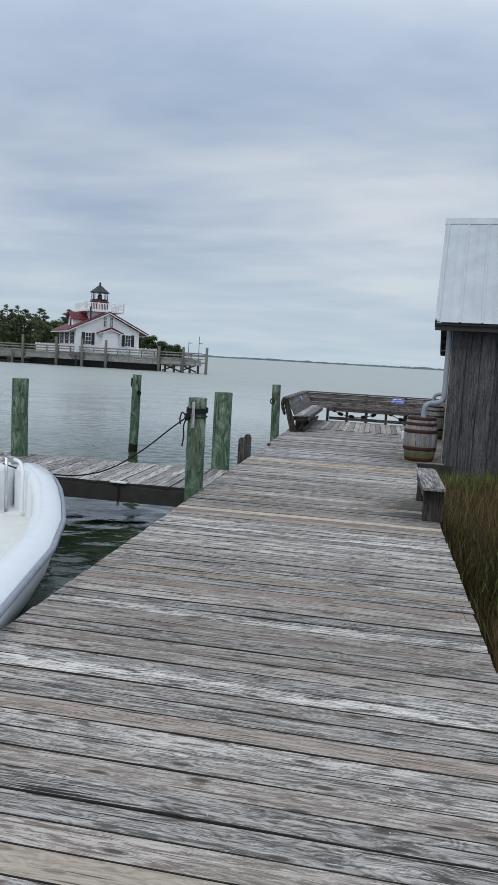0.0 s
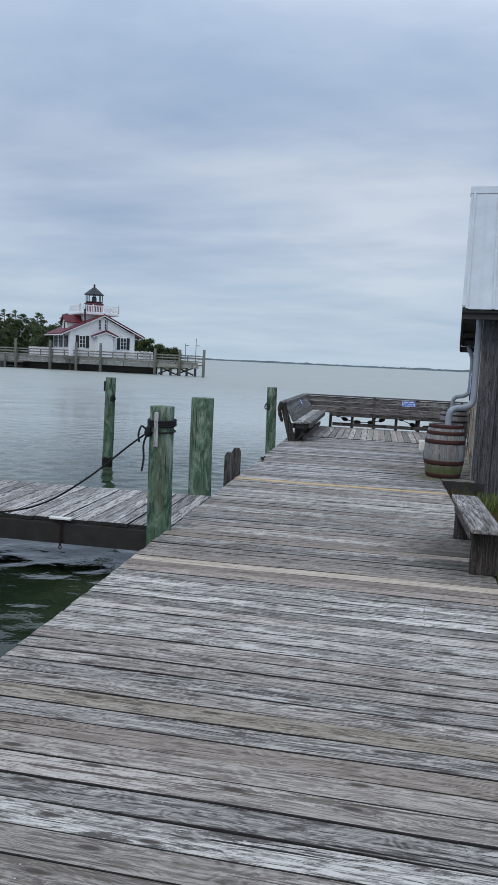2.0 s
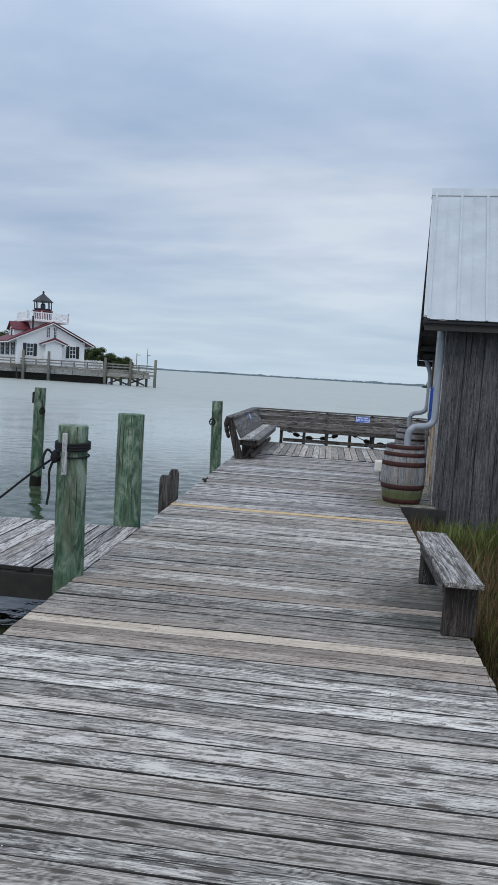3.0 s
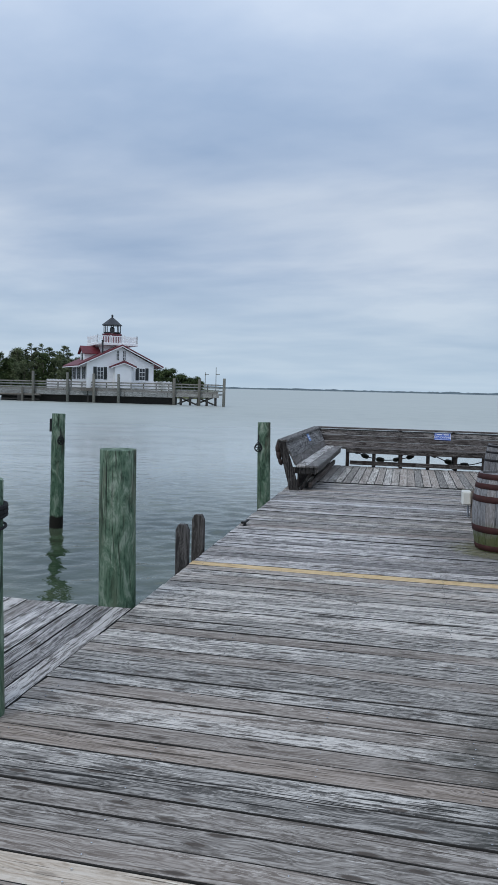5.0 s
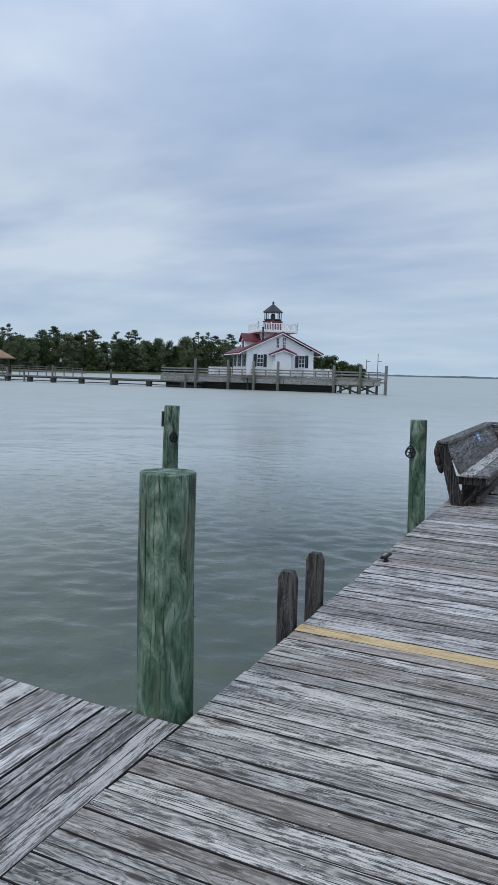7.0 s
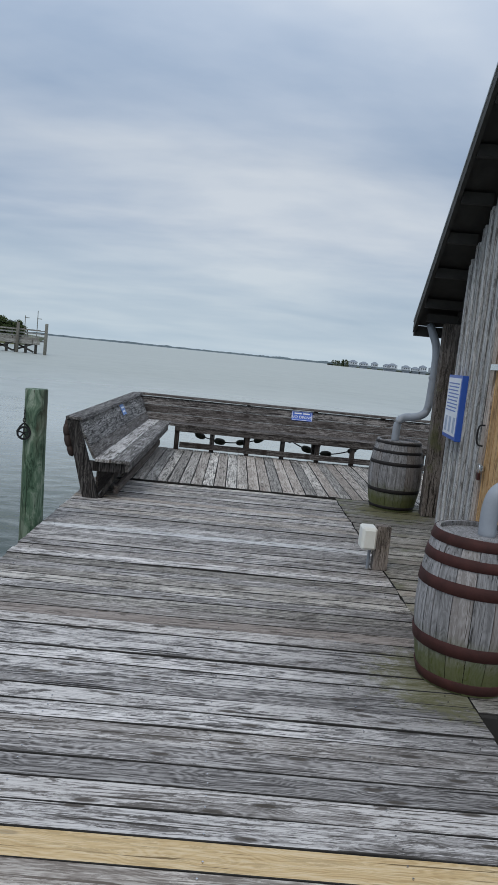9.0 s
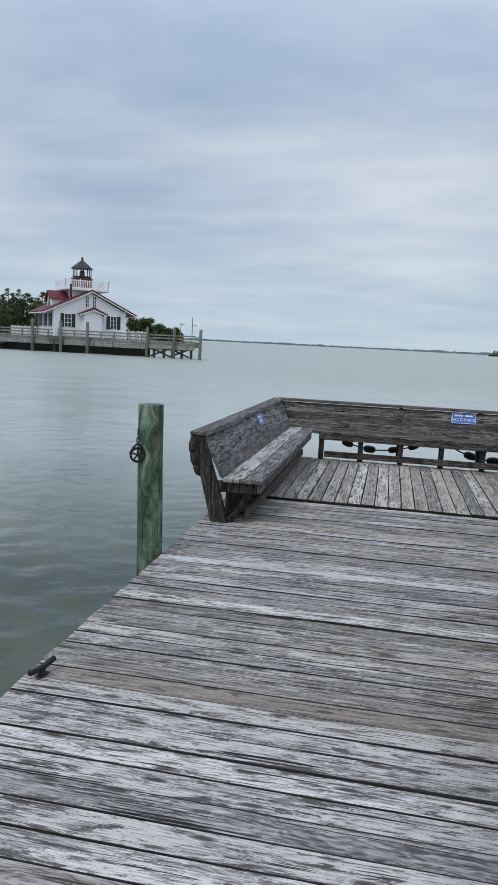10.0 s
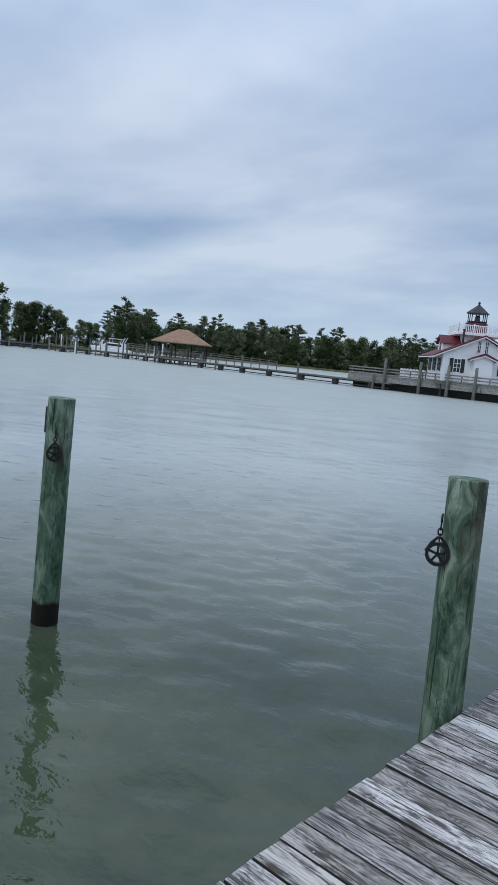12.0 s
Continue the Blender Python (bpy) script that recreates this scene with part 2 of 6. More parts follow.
    add = n.new("ShaderNodeMath"); add.operation = "ADD"; l.new(lines, add.inputs[0]); l.new(fibre, add.inputs[1])
    bumped(n, l, b, add.outputs[0], 0.55, 0.004)
    return m


DARK, MID, LIGHT = (0.068, 0.063, 0.057), (0.262, 0.244, 0.221), (0.48, 0.452, 0.412)
deck_wood = wood("weathered_deck_wood", "x", DARK, MID, LIGHT, 0.6, brown=(0.325, 0.255, 0.205), brownness=0.45, damp=(1.0, 15.1, 0), dark_spot_at=(0.95, 9.9, 0))
# paler worn planks; the sheen on the outer deck is put into their colour
bleached_sheen_deck = wood("bleached_sheen_deck_wood", "x", (0.058, 0.054, 0.053), (0.245, 0.231, 0.222), (0.475, 0.455, 0.438), 0.8, brownness=0.22, damp=(1.0, 15.1, 0))
brown_wood = wood("brown_deck_wood", "x", (0.12, 0.095, 0.075), (0.30, 0.25, 0.21), (0.42, 0.365, 0.32), -0.8, brownness=0.15)
rosy_wood = wood("rosy_newer_wood", "x", (0.19, 0.16, 0.14), (0.35, 0.30, 0.27), (0.45, 0.405, 0.37), -0.6, brownness=0.1)
tan_wood = wood("newer_tan_wood", "x", (0.36, 0.29, 0.22), (0.53, 0.445, 0.355), (0.62, 0.545, 0.455), -0.8, brownness=0.1)
yellow_wood = wood("new_yellow_wood", "x", (0.47, 0.32, 0.155), (0.61, 0.44, 0.235), (0.68, 0.53, 0.33), -1.0, brownness=0.05)
tan_brown = wood("tan_brown_wood", "x", (0.15, 0.12, 0.09), (0.33, 0.28, 0.225), (0.45, 0.40, 0.335), -0.6, brownness=0.1)
pale_wood = wood("bleached_wood", "x", (0.40, 0.39, 0.38), (0.55, 0.54, 0.53), (0.66, 0.65, 0.64), 0.6, brownness=0.1)
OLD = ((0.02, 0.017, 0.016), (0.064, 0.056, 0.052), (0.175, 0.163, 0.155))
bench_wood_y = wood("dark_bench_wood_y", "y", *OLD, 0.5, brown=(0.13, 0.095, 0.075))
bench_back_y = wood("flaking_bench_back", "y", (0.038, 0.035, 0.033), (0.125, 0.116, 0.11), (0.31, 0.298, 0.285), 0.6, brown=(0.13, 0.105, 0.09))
# dark leg wood, halved so its colour also holds the shade below the seats
shaded_leg_wood_z = wood("dark_shaded_leg_wood_z", "z", *(tuple(v * 0.5 for v in c) for c in OLD), 0.1, brown=(0.13, 0.095, 0.075))
seat_wood_y = wood("worn_seat_wood_y", "y", (0.04, 0.037, 0.034), (0.17, 0.16, 0.15), (0.46, 0.45, 0.44), 1.0)
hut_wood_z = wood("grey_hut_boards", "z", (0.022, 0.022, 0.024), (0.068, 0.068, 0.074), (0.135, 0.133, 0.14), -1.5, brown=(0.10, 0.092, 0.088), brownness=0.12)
# pale batten wood, brightened beyond its own tone to light the door side
lit_batten_wood = wood("pale_lit_weathered_batten", "z", (0.22, 0.22, 0.215), (0.42, 0.42, 0.415), (0.60, 0.60, 0.59), -0.5, brownness=0.1)
post_wood_z = wood("brown_post_wood", "z", (0.06, 0.05, 0.042), (0.14, 0.118, 0.10), (0.24, 0.21, 0.19), 0.3, moss=0.15)
door_wood_z = wood("orange_door_wood", "z", (0.42, 0.22, 0.08), (0.55, 0.32, 0.14), (0.63, 0.42, 0.22), 0.2, brownness=0.1)
trim_wood_z = wood("faded_tan_trim", "z", (0.28, 0.22, 0.18), (0.42, 0.35, 0.30), (0.55, 0.48, 0.43), 0.3)
far_wood = wood("far_dock_wood", "x", (0.06, 0.06, 0.055), (0.125, 0.12, 0.11), (0.2, 0.195, 0.18), 0.2)
# plank sides: grime plus the shade of the gaps, in one near-black colour
board_edge = plain("grimy_shaded_board_edge", (0.026, 0.024, 0.021), 0.9, vary=0.5, scale=20)
underside = plain("near_black_timber", (0.03, 0.028, 0.024), 0.7, vary=0.4)


def green_pile():
    m, n, l, b = material("green_treated_pile", 0.8, 0.0, 0.25)
    streak = noise_tex(n, l, coords(n, l, (11, 11, 4.2)), 1.0, 6, 0.7, 0.8)
    fine = noise_tex(n, l, coords(n, l, (75, 75, 4)), 1.0, 4, 0.65)
    c = ramp_of(n, l, streak, [(0.36, (0.024, 0.04, 0.026)), (0.44, (0.07, 0.122, 0.08)), (0.53, (0.135, 0.20, 0.138)), (0.62, (0.28, 0.335, 0.265))])
    blot = noise_tex(n, l, coords(n, l, (6, 6, 1.3)), 1.0, 4, 0.6)
    c = mixed(n, l, span(n, l, blot, 0.52, 0.72), c, (0.11, 0.10, 0.07))
    c = mixed(n, l, span(n, l, fine, 0.56, 0.66), c, (0.035, 0.04, 0.03))
    check = noise_tex(n, l, coords(n, l, (42, 42, 0.9)), 1.0, 2, 0.5)
    c = mixed(n, l, span(n, l, check, 0.70, 0.73), c, (0.015, 0.016, 0.012))
    # greener where the treatment has not yet bleached, low on the pile
    ob_co, ob_z = n.new("ShaderNodeTexCoord"), n.new("ShaderNodeSeparateXYZ")
    l.new(ob_co.outputs["Object"], ob_z.inputs[0])
    low = n.new("ShaderNodeMath"); low.operation = "MULTIPLY_ADD"; l.new(streak, low.inputs[0]); low.inputs[1].default_value = -1.1; l.new(ob_z.outputs[2], low.inputs[2])
    fresh = n.new("ShaderNodeMapRange"); l.new(low.outputs[0], fresh.inputs["Value"])
    fresh.inputs["From Min"].default_value, fresh.inputs["From Max"].default_value = -0.5, 0.55
    fresh.inputs["To Min"].default_value, fresh.inputs["To Max"].default_value = 0.3, 0.0
    c = mixed(n, l, fresh.outputs[0], c, (0.05, 0.125, 0.068))
    # wet and weeded near the water
    geo, sep = n.new("ShaderNodeNewGeometry"), n.new("ShaderNodeSeparateXYZ")
    l.new(geo.outputs["Position"], sep.inputs[0])
    edge = n.new("ShaderNodeMath"); edge.operation = "MULTIPLY_ADD"; l.new(blot, edge.inputs[0]); edge.inputs[1].default_value = 0.14; l.new(sep.outputs[2], edge.inputs[2])
    wet = n.new("ShaderNodeMapRange"); l.new(edge.outputs[0], wet.inputs["Value"])
    wet.inputs["From Min"].default_value, wet.inputs["From Max"].default_value = -0.42, -0.385
    wet.inputs["To Min"].default_value, wet.inputs["To Max"].default_value = 1.0, 0.0
    c = mixed(n, l, wet.outputs[0], c, (0.012, 0.011, 0.008))
    l.new(c, b.inputs["Base Color"])
    bumped(n, l, b, fine, 0.5, 0.006)
    return m


pile_green = green_pile()
pile_grey = wood("grey_far_pile", "z", (0.07, 0.08, 0.07), (0.14, 0.15, 0.135), (0.23, 0.24, 0.22), 0.2)
tin = plain("galvanised_roofing", (0.44, 0.475, 0.50), 0.45, 0.3, 0.13, 2.0, 0.05)
pvc = plain("grey_plastic_pipe", (0.30, 0.33, 0.37), 0.5, 0.0, 0.12, 5.0)
hoop_iron = plain("black_hoop_iron", (0.018, 0.015, 0.015), 0.7, 0.3, 0.4, 9.0, 0.3)
rust = plain("rusty_hoop_iron", (0.05, 0.014, 0.011), 0.75, 0.2, 0.45, 9.0, 0.4)
stave_wood = wood("barrel_oak", "z", (0.15, 0.147, 0.147), (0.25, 0.248, 0.252), (0.35, 0.348, 0.355), -1.2, brown=(0.30, 0.21, 0.14), brownness=0.3)
white_box = plain("white_box_plastic", (0.78, 0.78, 0.72), 0.45, vary=0.06)
gel = plain("white_gelcoat", (0.80, 0.82, 0.83), 0.22, vary=0.03, bump=0.02)
gel_in = plain("cream_cockpit", (0.72, 0.73, 0.68), 0.4, vary=0.06)
rub = plain("grey_rub_rail", (0.25, 0.27, 0.32), 0.5)
steel = plain("polished_steel", (0.6, 0.6, 0.6), 0.2, 0.9, 0.05)
black = plain("black_iron", (0.012, 0.012, 0.013), 0.5, 0.2, 0.3)
rope_mat = plain("dark_rope", (0.008, 0.008, 0.010), 0.9, vary=0.4, scale=60, bump=0.6)
blue_sign = plain("blue_sign_enamel", (0.03, 0.10, 0.42), 0.4, vary=0.1)
white_sign = plain("white_sign_enamel", (0.72, 0.75, 0.80), 0.4, vary=0.06)
float_mat = plain("olive_float", (0.034, 0.034, 0.020), 0.7, vary=0.5, scale=20)
brown_float = plain("brown_float", (0.055, 0.035, 0.03), 0.7, vary=0.4, scale=20)
white_paint = plain("white_house_paint", (0.86, 0.87, 0.88), 0.6, vary=0.04, scale=1.0)
red_roof = plain("red_metal_roof", (0.13, 0.018, 0.026), 0.6, vary=0.2, scale=1.0)
dark_glass = plain("dark_window_glass", (0.02, 0.024, 0.03), 0.08, vary=0.2)
dark_shutter = plain("black_green_shutter", (0.014, 0.02, 0.022), 0.6)
lantern_black = plain("black_lantern_iron", (0.02, 0.022, 0.026), 0.5)
brown_roof = plain("brown_shingle_roof", (0.30, 0.18, 0.12), 0.85, vary=0.25, scale=1.5)
grey_roof = plain("taupe_shingle_roof", (0.105, 0.092, 0.085), 0.9, vary=0.15, scale=0.6)
stucco = plain("grey_beige_stucco", (0.43, 0.39, 0.345), 0.9, vary=0.08, scale=0.5)
bark = plain("grey_bark", (0.10, 0.085, 0.07), 0.95, vary=0.4, scale=4, bump=0.6)


def leaf_mat(name, dark, light):
    m, n, l, b = material(name, 0.75, 0.0, 0.15)
    geo = n.new("ShaderNodeNewGeometry")
    c = ramp_of(n, l, geo.outputs["Random Per Island"], [(0.0, dark), (1.0, light)])
    big = noise_tex(n, l, coords(n, l, (1, 1, 1)), 0.35, 3)
    c = mixed(n, l, span(n, l, big, 0.4, 0.65), c, tuple(x * 0.6 for x in dark))
    l.new(c, b.inputs["Base Color"])
    return m


oak_leaf = leaf_mat("dark_oak_leaf", (0.04, 0.064, 0.025), (0.125, 0.16, 0.062))
pine_leaf = leaf_mat("pine_needles", (0.10, 0.13, 0.066), (0.23, 0.255, 0.14))
reed_mat = leaf_mat("brown_marsh_reed", (0.06, 0.042, 0.02), (0.23, 0.165, 0.085))
green_reed = leaf_mat("green_weed", (0.05, 0.08, 0.02), (0.16, 0.20, 0.06))


def water_mat():
    m, n, l, b = material("sound_water", 0.06, 0.0, 0.5)
    b.inputs["IOR"].default_value = 1.5
    geo = n.new("ShaderNodeNewGeometry")
    def mapped(s, r):
        mp = n.new("ShaderNodeMapping"); mp.inputs["Scale"].default_value = s; mp.inputs["Rotation"].default_value = (0, 0, radians(r))
        l.new(geo.outputs["Position"], mp.inputs[0])
        return mp.outputs[0]
    small = noise_tex(n, l, mapped((1.5, 2.2, 1), 8), 1.0, 4, 0.55, 0.3)
    ripple = noise_tex(n, l, mapped((6, 8, 1), 10), 1.0, 3, 0.55, 0.4)
    swell = noise_tex(n, l, mapped((0.14, 0.4, 1), 15), 1.0, 4, 0.6)
    gust = noise_tex(n, l, mapped((0.03, 0.09, 1), 10), 1.0, 3, 0.5)
    murk = noise_tex(n, l, mapped((0.5, 0.5, 1), 0), 1.0, 5, 0.65)
    # wind-roughened open water, smooth water in the lee of the dock
    far = n.new("ShaderNodeVectorMath"); far.operation = "DISTANCE"; l.new(geo.outputs["Position"], far.inputs[0]); far.inputs[1].default_value = (-2, 11, WATER_Z)
    ro = n.new("ShaderNodeMapRange"); l.new(far.outputs["Value"], ro.inputs["Value"])
    ro.inputs["From Min"].default_value, ro.inputs["From Max"].default_value = 7.0, 60.0
    ro.inputs["To Min"].default_value, ro.inputs["To Max"].default_value = 0.03, 0.42
    gr = n.new("ShaderNodeMath"); gr.operation = "MULTIPLY_ADD"; l.new(gust, gr.inputs[0]); gr.inputs[1].default_value = 0.10; l.new(ro.outputs[0], gr.inputs[2])
    sub = n.new("ShaderNodeMath"); sub.operation = "SUBTRACT"; l.new(gr.outputs[0], sub.inputs[0]); sub.inputs[1].default_value = 0.045
    l.new(sub.outputs[0], b.inputs["Roughness"])
    # clear weedy shallows by the dock; silty open water, paled by painted sky reflection
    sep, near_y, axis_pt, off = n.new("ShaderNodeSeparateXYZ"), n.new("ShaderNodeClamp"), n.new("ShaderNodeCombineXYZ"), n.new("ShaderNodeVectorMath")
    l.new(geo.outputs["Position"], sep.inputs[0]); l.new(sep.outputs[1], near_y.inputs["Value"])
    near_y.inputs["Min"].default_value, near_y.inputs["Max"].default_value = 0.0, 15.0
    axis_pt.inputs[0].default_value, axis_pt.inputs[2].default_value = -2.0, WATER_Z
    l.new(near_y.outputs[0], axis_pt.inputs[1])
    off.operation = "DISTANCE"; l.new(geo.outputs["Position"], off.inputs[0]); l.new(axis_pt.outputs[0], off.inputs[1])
    sky_fac = n.new("ShaderNodeMapRange"); l.new(off.outputs["Value"], sky_fac.inputs["Value"])
    sky_fac.inputs["From Min"].default_value, sky_fac.inputs["From Max"].default_value = 4.0, 16.0
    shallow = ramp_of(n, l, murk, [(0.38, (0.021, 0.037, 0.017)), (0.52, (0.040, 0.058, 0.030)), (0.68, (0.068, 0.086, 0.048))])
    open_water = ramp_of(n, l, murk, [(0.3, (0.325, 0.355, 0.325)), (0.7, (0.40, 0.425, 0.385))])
    l.new(mixed(n, l, sky_fac.outputs[0], shallow, open_water), b.inputs["Base Color"])
    def acc(terms):
        last = None
        for fac, k in terms:
            t = n.new("ShaderNodeMath"); t.operation = "MULTIPLY_ADD"
            l.new(fac, t.inputs[0]); t.inputs[1].default_value = k
            if last is None:
                t.inputs[2].default_value = 0.0
            else:
                l.new(last, t.inputs[2])
            last = t.outputs[0]
        return last
    h = acc([(small, 0.022), (ripple, 0.014), (swell, 0.05)])
    bp = n.new("ShaderNodeBump"); bp.inputs["Distance"].default_value = 1.0
    l.new(h, bp.inputs["Height"])
    st = n.new("ShaderNodeMapRange"); l.new(gust, st.inputs["Value"]); st.inputs["From Min"].default_value, st.inputs["From Max"].default_value = 0.35, 0.65
    st.inputs["To Min"].default_value, st.inputs["To Max"].default_value = 0.5, 1.0
    calm = n.new("ShaderNodeMapRange"); l.new(far.outputs["Value"], calm.inputs["Value"])
    calm.inputs["From Min"].default_value, calm.inputs["From Max"].default_value = 10.0, 80.0
    calm.inputs["To Min"].default_value, calm.inputs["To Max"].default_value = 0.9, 0.3
    pr = n.new("ShaderNodeMath"); pr.operation = "MULTIPLY"; l.new(st.outputs[0], pr.inputs[0]); l.new(calm.outputs[0], pr.inputs[1])
    l.new(pr.outputs[0], bp.inputs["Strength"])
    l.new(bp.outputs[0], b.inputs["Normal"])
    return m


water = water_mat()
mud = plain("marsh_mud", (0.07, 0.055, 0.035), 0.95, vary=0.4, scale=3, bump=0.6)
grass_far = plain("far_grass", (0.12, 0.13, 0.06), 0.95, vary=0.3, scale=0.2)
# distance haze is put into this blue-grey shore colour
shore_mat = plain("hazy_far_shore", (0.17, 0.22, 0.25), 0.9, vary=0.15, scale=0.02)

# ---- builders ----
def box(bm, x0, x1, y0, y1, z0, z1, m=None):
    vs = [bm.verts.new(Vector((x, y, z)) if m is None else m @ Vector((x, y, z))) for x in (x0, x1) for y in (y0, y1) for z in (z0, z1)]
    for f in ((0, 1, 3, 2), (4, 6, 7, 5), (0, 4, 5, 1), (2, 3, 7, 6), (0, 2, 6, 4), (1, 5, 7, 3)):
        bm.faces.new([vs[i] for i in f])
    return bm


def beam(bm, a, b, w, h, up=(0, 0, 1)):
    """A timber of width w and height h from a to b."""
    a, b = Vector(a), Vector(b)
    d = (b - a).normalized()
    side = d.cross(Vector(up)).normalized()
    top = side.cross(d)
    vs = [bm.verts.new(p + side * sx * w / 2 + top * sz * h / 2) for p in (a, b) for sx in (-1, 1) for sz in (-1, 1)]
    for f in ((0, 1, 3, 2), (4, 6, 7, 5), (0, 4, 5, 1), (2, 3, 7, 6), (0, 2, 6, 4), (1, 5, 7, 3)):
        bm.faces.new([vs[i] for i in f])
    return bm


def lathe(bm, rings, n=16, centre=(0, 0), caps=True, wobble=0.0):
    """Rings of (radius, z) round an upright axis."""
    cx, cy = centre
    loops = []
    for r, z in rings:
        loops.append([bm.verts.new((cx + (r + wobble * math.sin(3 * a + z * 4)) * math.cos(a), cy + (r + wobble * math.sin(3 * a + z * 4)) * math.sin(a), z)) for a in (2 * math.pi * k / n for k in range(n))])
    for lo, hi in zip(loops, loops[1:]):
        for k in range(n):
            bm.faces.new((lo[k], lo[(k + 1) % n], hi[(k + 1) % n], hi[k]))
    if caps:
        bm.faces.new(loops[0][::-1])
        bm.faces.new(loops[-1])
    return bm


def tube(bm, pts, r, n=8):
    """A round pipe or rope through the points."""
    pts = [Vector(p) for p in pts]
    loops = []
    for i, p in enumerate(pts):
        d = (pts[min(i + 1, len(pts) - 1)] - pts[max(i - 1, 0)]).normalized()
        side = d.cross(Vector((0.31, 0.17, 0.93)))
        side = side.normalized() if side.length > 1e-3 else Vector((1, 0, 0))
        top = side.cross(d)
        loops.append([bm.verts.new(p + side * r * math.cos(a) + top * r * math.sin(a)) for a in (2 * math.pi * k / n for k in range(n))])
    for lo, hi in zip(loops, loops[1:]):
        for k in range(n):
            bm.faces.new((lo[k], lo[(k + 1) % n], hi[(k + 1) % n], hi[k]))
    bm.faces.new(loops[0][::-1])
    bm.faces.new(loops[-1])
    return bm


def smooth_path(pts, steps=6):
    """Points on a smooth line through pts."""
    p = [Vector(q) for q in pts]
    p = [p[0] * 2 - p[1]] + p + [p[-1] * 2 - p[-2]]
    out = []
    for i in range(1, len(p) - 2):
        for k in range(steps):
            t = k / steps
            out.append(0.5 * (2 * p[i] + (p[i + 1] - p[i - 1]) * t + (2 * p[i - 1] - 5 * p[i] + 4 * p[i + 1] - p[i + 2]) * t * t + (3 * p[i] - p[i - 1] - 3 * p[i + 1] + p[i + 2]) * t ** 3))
    return out + [p[-2]]


def extrude_poly(bm, pts, axis, a, b):
    """A flat outline of 2D points, made thick along the axis from a to b."""
    def at(p, k):
        q = list(p)
        q.insert("xyz".index(axis), k)
        return q
    lo, hi = [bm.verts.new(at(p, a)) for p in pts], [bm.verts.new(at(p, b)) for p in pts]
    bm.faces.new(lo[::-1])
    bm.faces.new(hi)
    for k in range(len(pts)):
        bm.faces.new((lo[k], lo[(k + 1) % len(pts)], hi[(k + 1) % len(pts)], hi[k]))
    return bm


def mesh_of(name, bm, mat, bevel=0.0, smooth=False):
    bmesh.ops.recalc_face_normals(bm, faces=bm.faces[:])
    if bevel:
        sharp = [e for e in bm.edges if len(e.link_faces) == 2 and e.calc_face_angle(0) > 0.6]
        bmesh.ops.bevel(bm, geom=sharp, offset=bevel, segments=1, affect="EDGES")
    me = bpy.data.meshes.new(name)
    bm.to_mesh(me)
    bm.free()
    me.materials.append(mat)
    if smooth:
        for p in me.polygons:
            p.use_smooth = True
    return me


def part(name, bm, mat, parent=None, label="", bevel=0.0, smooth=False, m=None):
    ob = new(name, mesh_of(name, bm, mat, bevel, smooth))
    if parent is not None:
        ob.parent = parent
    if m is not None:
        ob.matrix_basis = m
    return tagged(ob, label)


def thing(name, label, category, m=None, group="", kind=""):
    ob = tagged(new(name), label, category, group, kind)
    if m is not None:
        ob.matrix_basis = m
    return ob


def B():
    return bmesh.new()


# ---- boards ----
def board_mesh(length, width, thick, seed, mat):
    """One plank along x, its top at z = 0, with eased edges, a slight cup and slightly uneven ends."""
    rnd = random.Random(seed)
    bm, e, n = bmesh.new(), 0.0028, 4
    loops = []
    for i in range(n + 1):
        x = -length / 2 + length * i / n
        dz, dy = rnd.uniform(-0.0025, 0.0025), rnd.uniform(-0.002, 0.002)
        cup = rnd.uniform(-0.002, 0.002)
        w = width / 2
        skew = rnd.uniform(-0.006, 0.006) if i in (0, n) else 0
        loops.append([bm.verts.new((x + skew * s, y + dy, z + dz)) for y, z, s in
                      ((-w, -thick, -1), (w, -thick, 1), (w, -e, 1), (w - e * 0.8, cup, 1), (-w + e * 0.8, cup * 0.5, -1), (-w, -e, -1))])
    for a, b in zip(loops, loops[1:]):
        for k in range(6):
            bm.faces.new((a[k], b[k], b[(k + 1) % 6], a[(k + 1) % 6]))
    bm.faces.new(loops[0])
    bm.faces.new(loops[-1][::-1])
    me = mesh_of("plank", bm, mat)
    me.materials.append(board_edge)
    for p in me.polygons:
        if p.normal.z < 0.9:
            p.material_index = 1
    return me


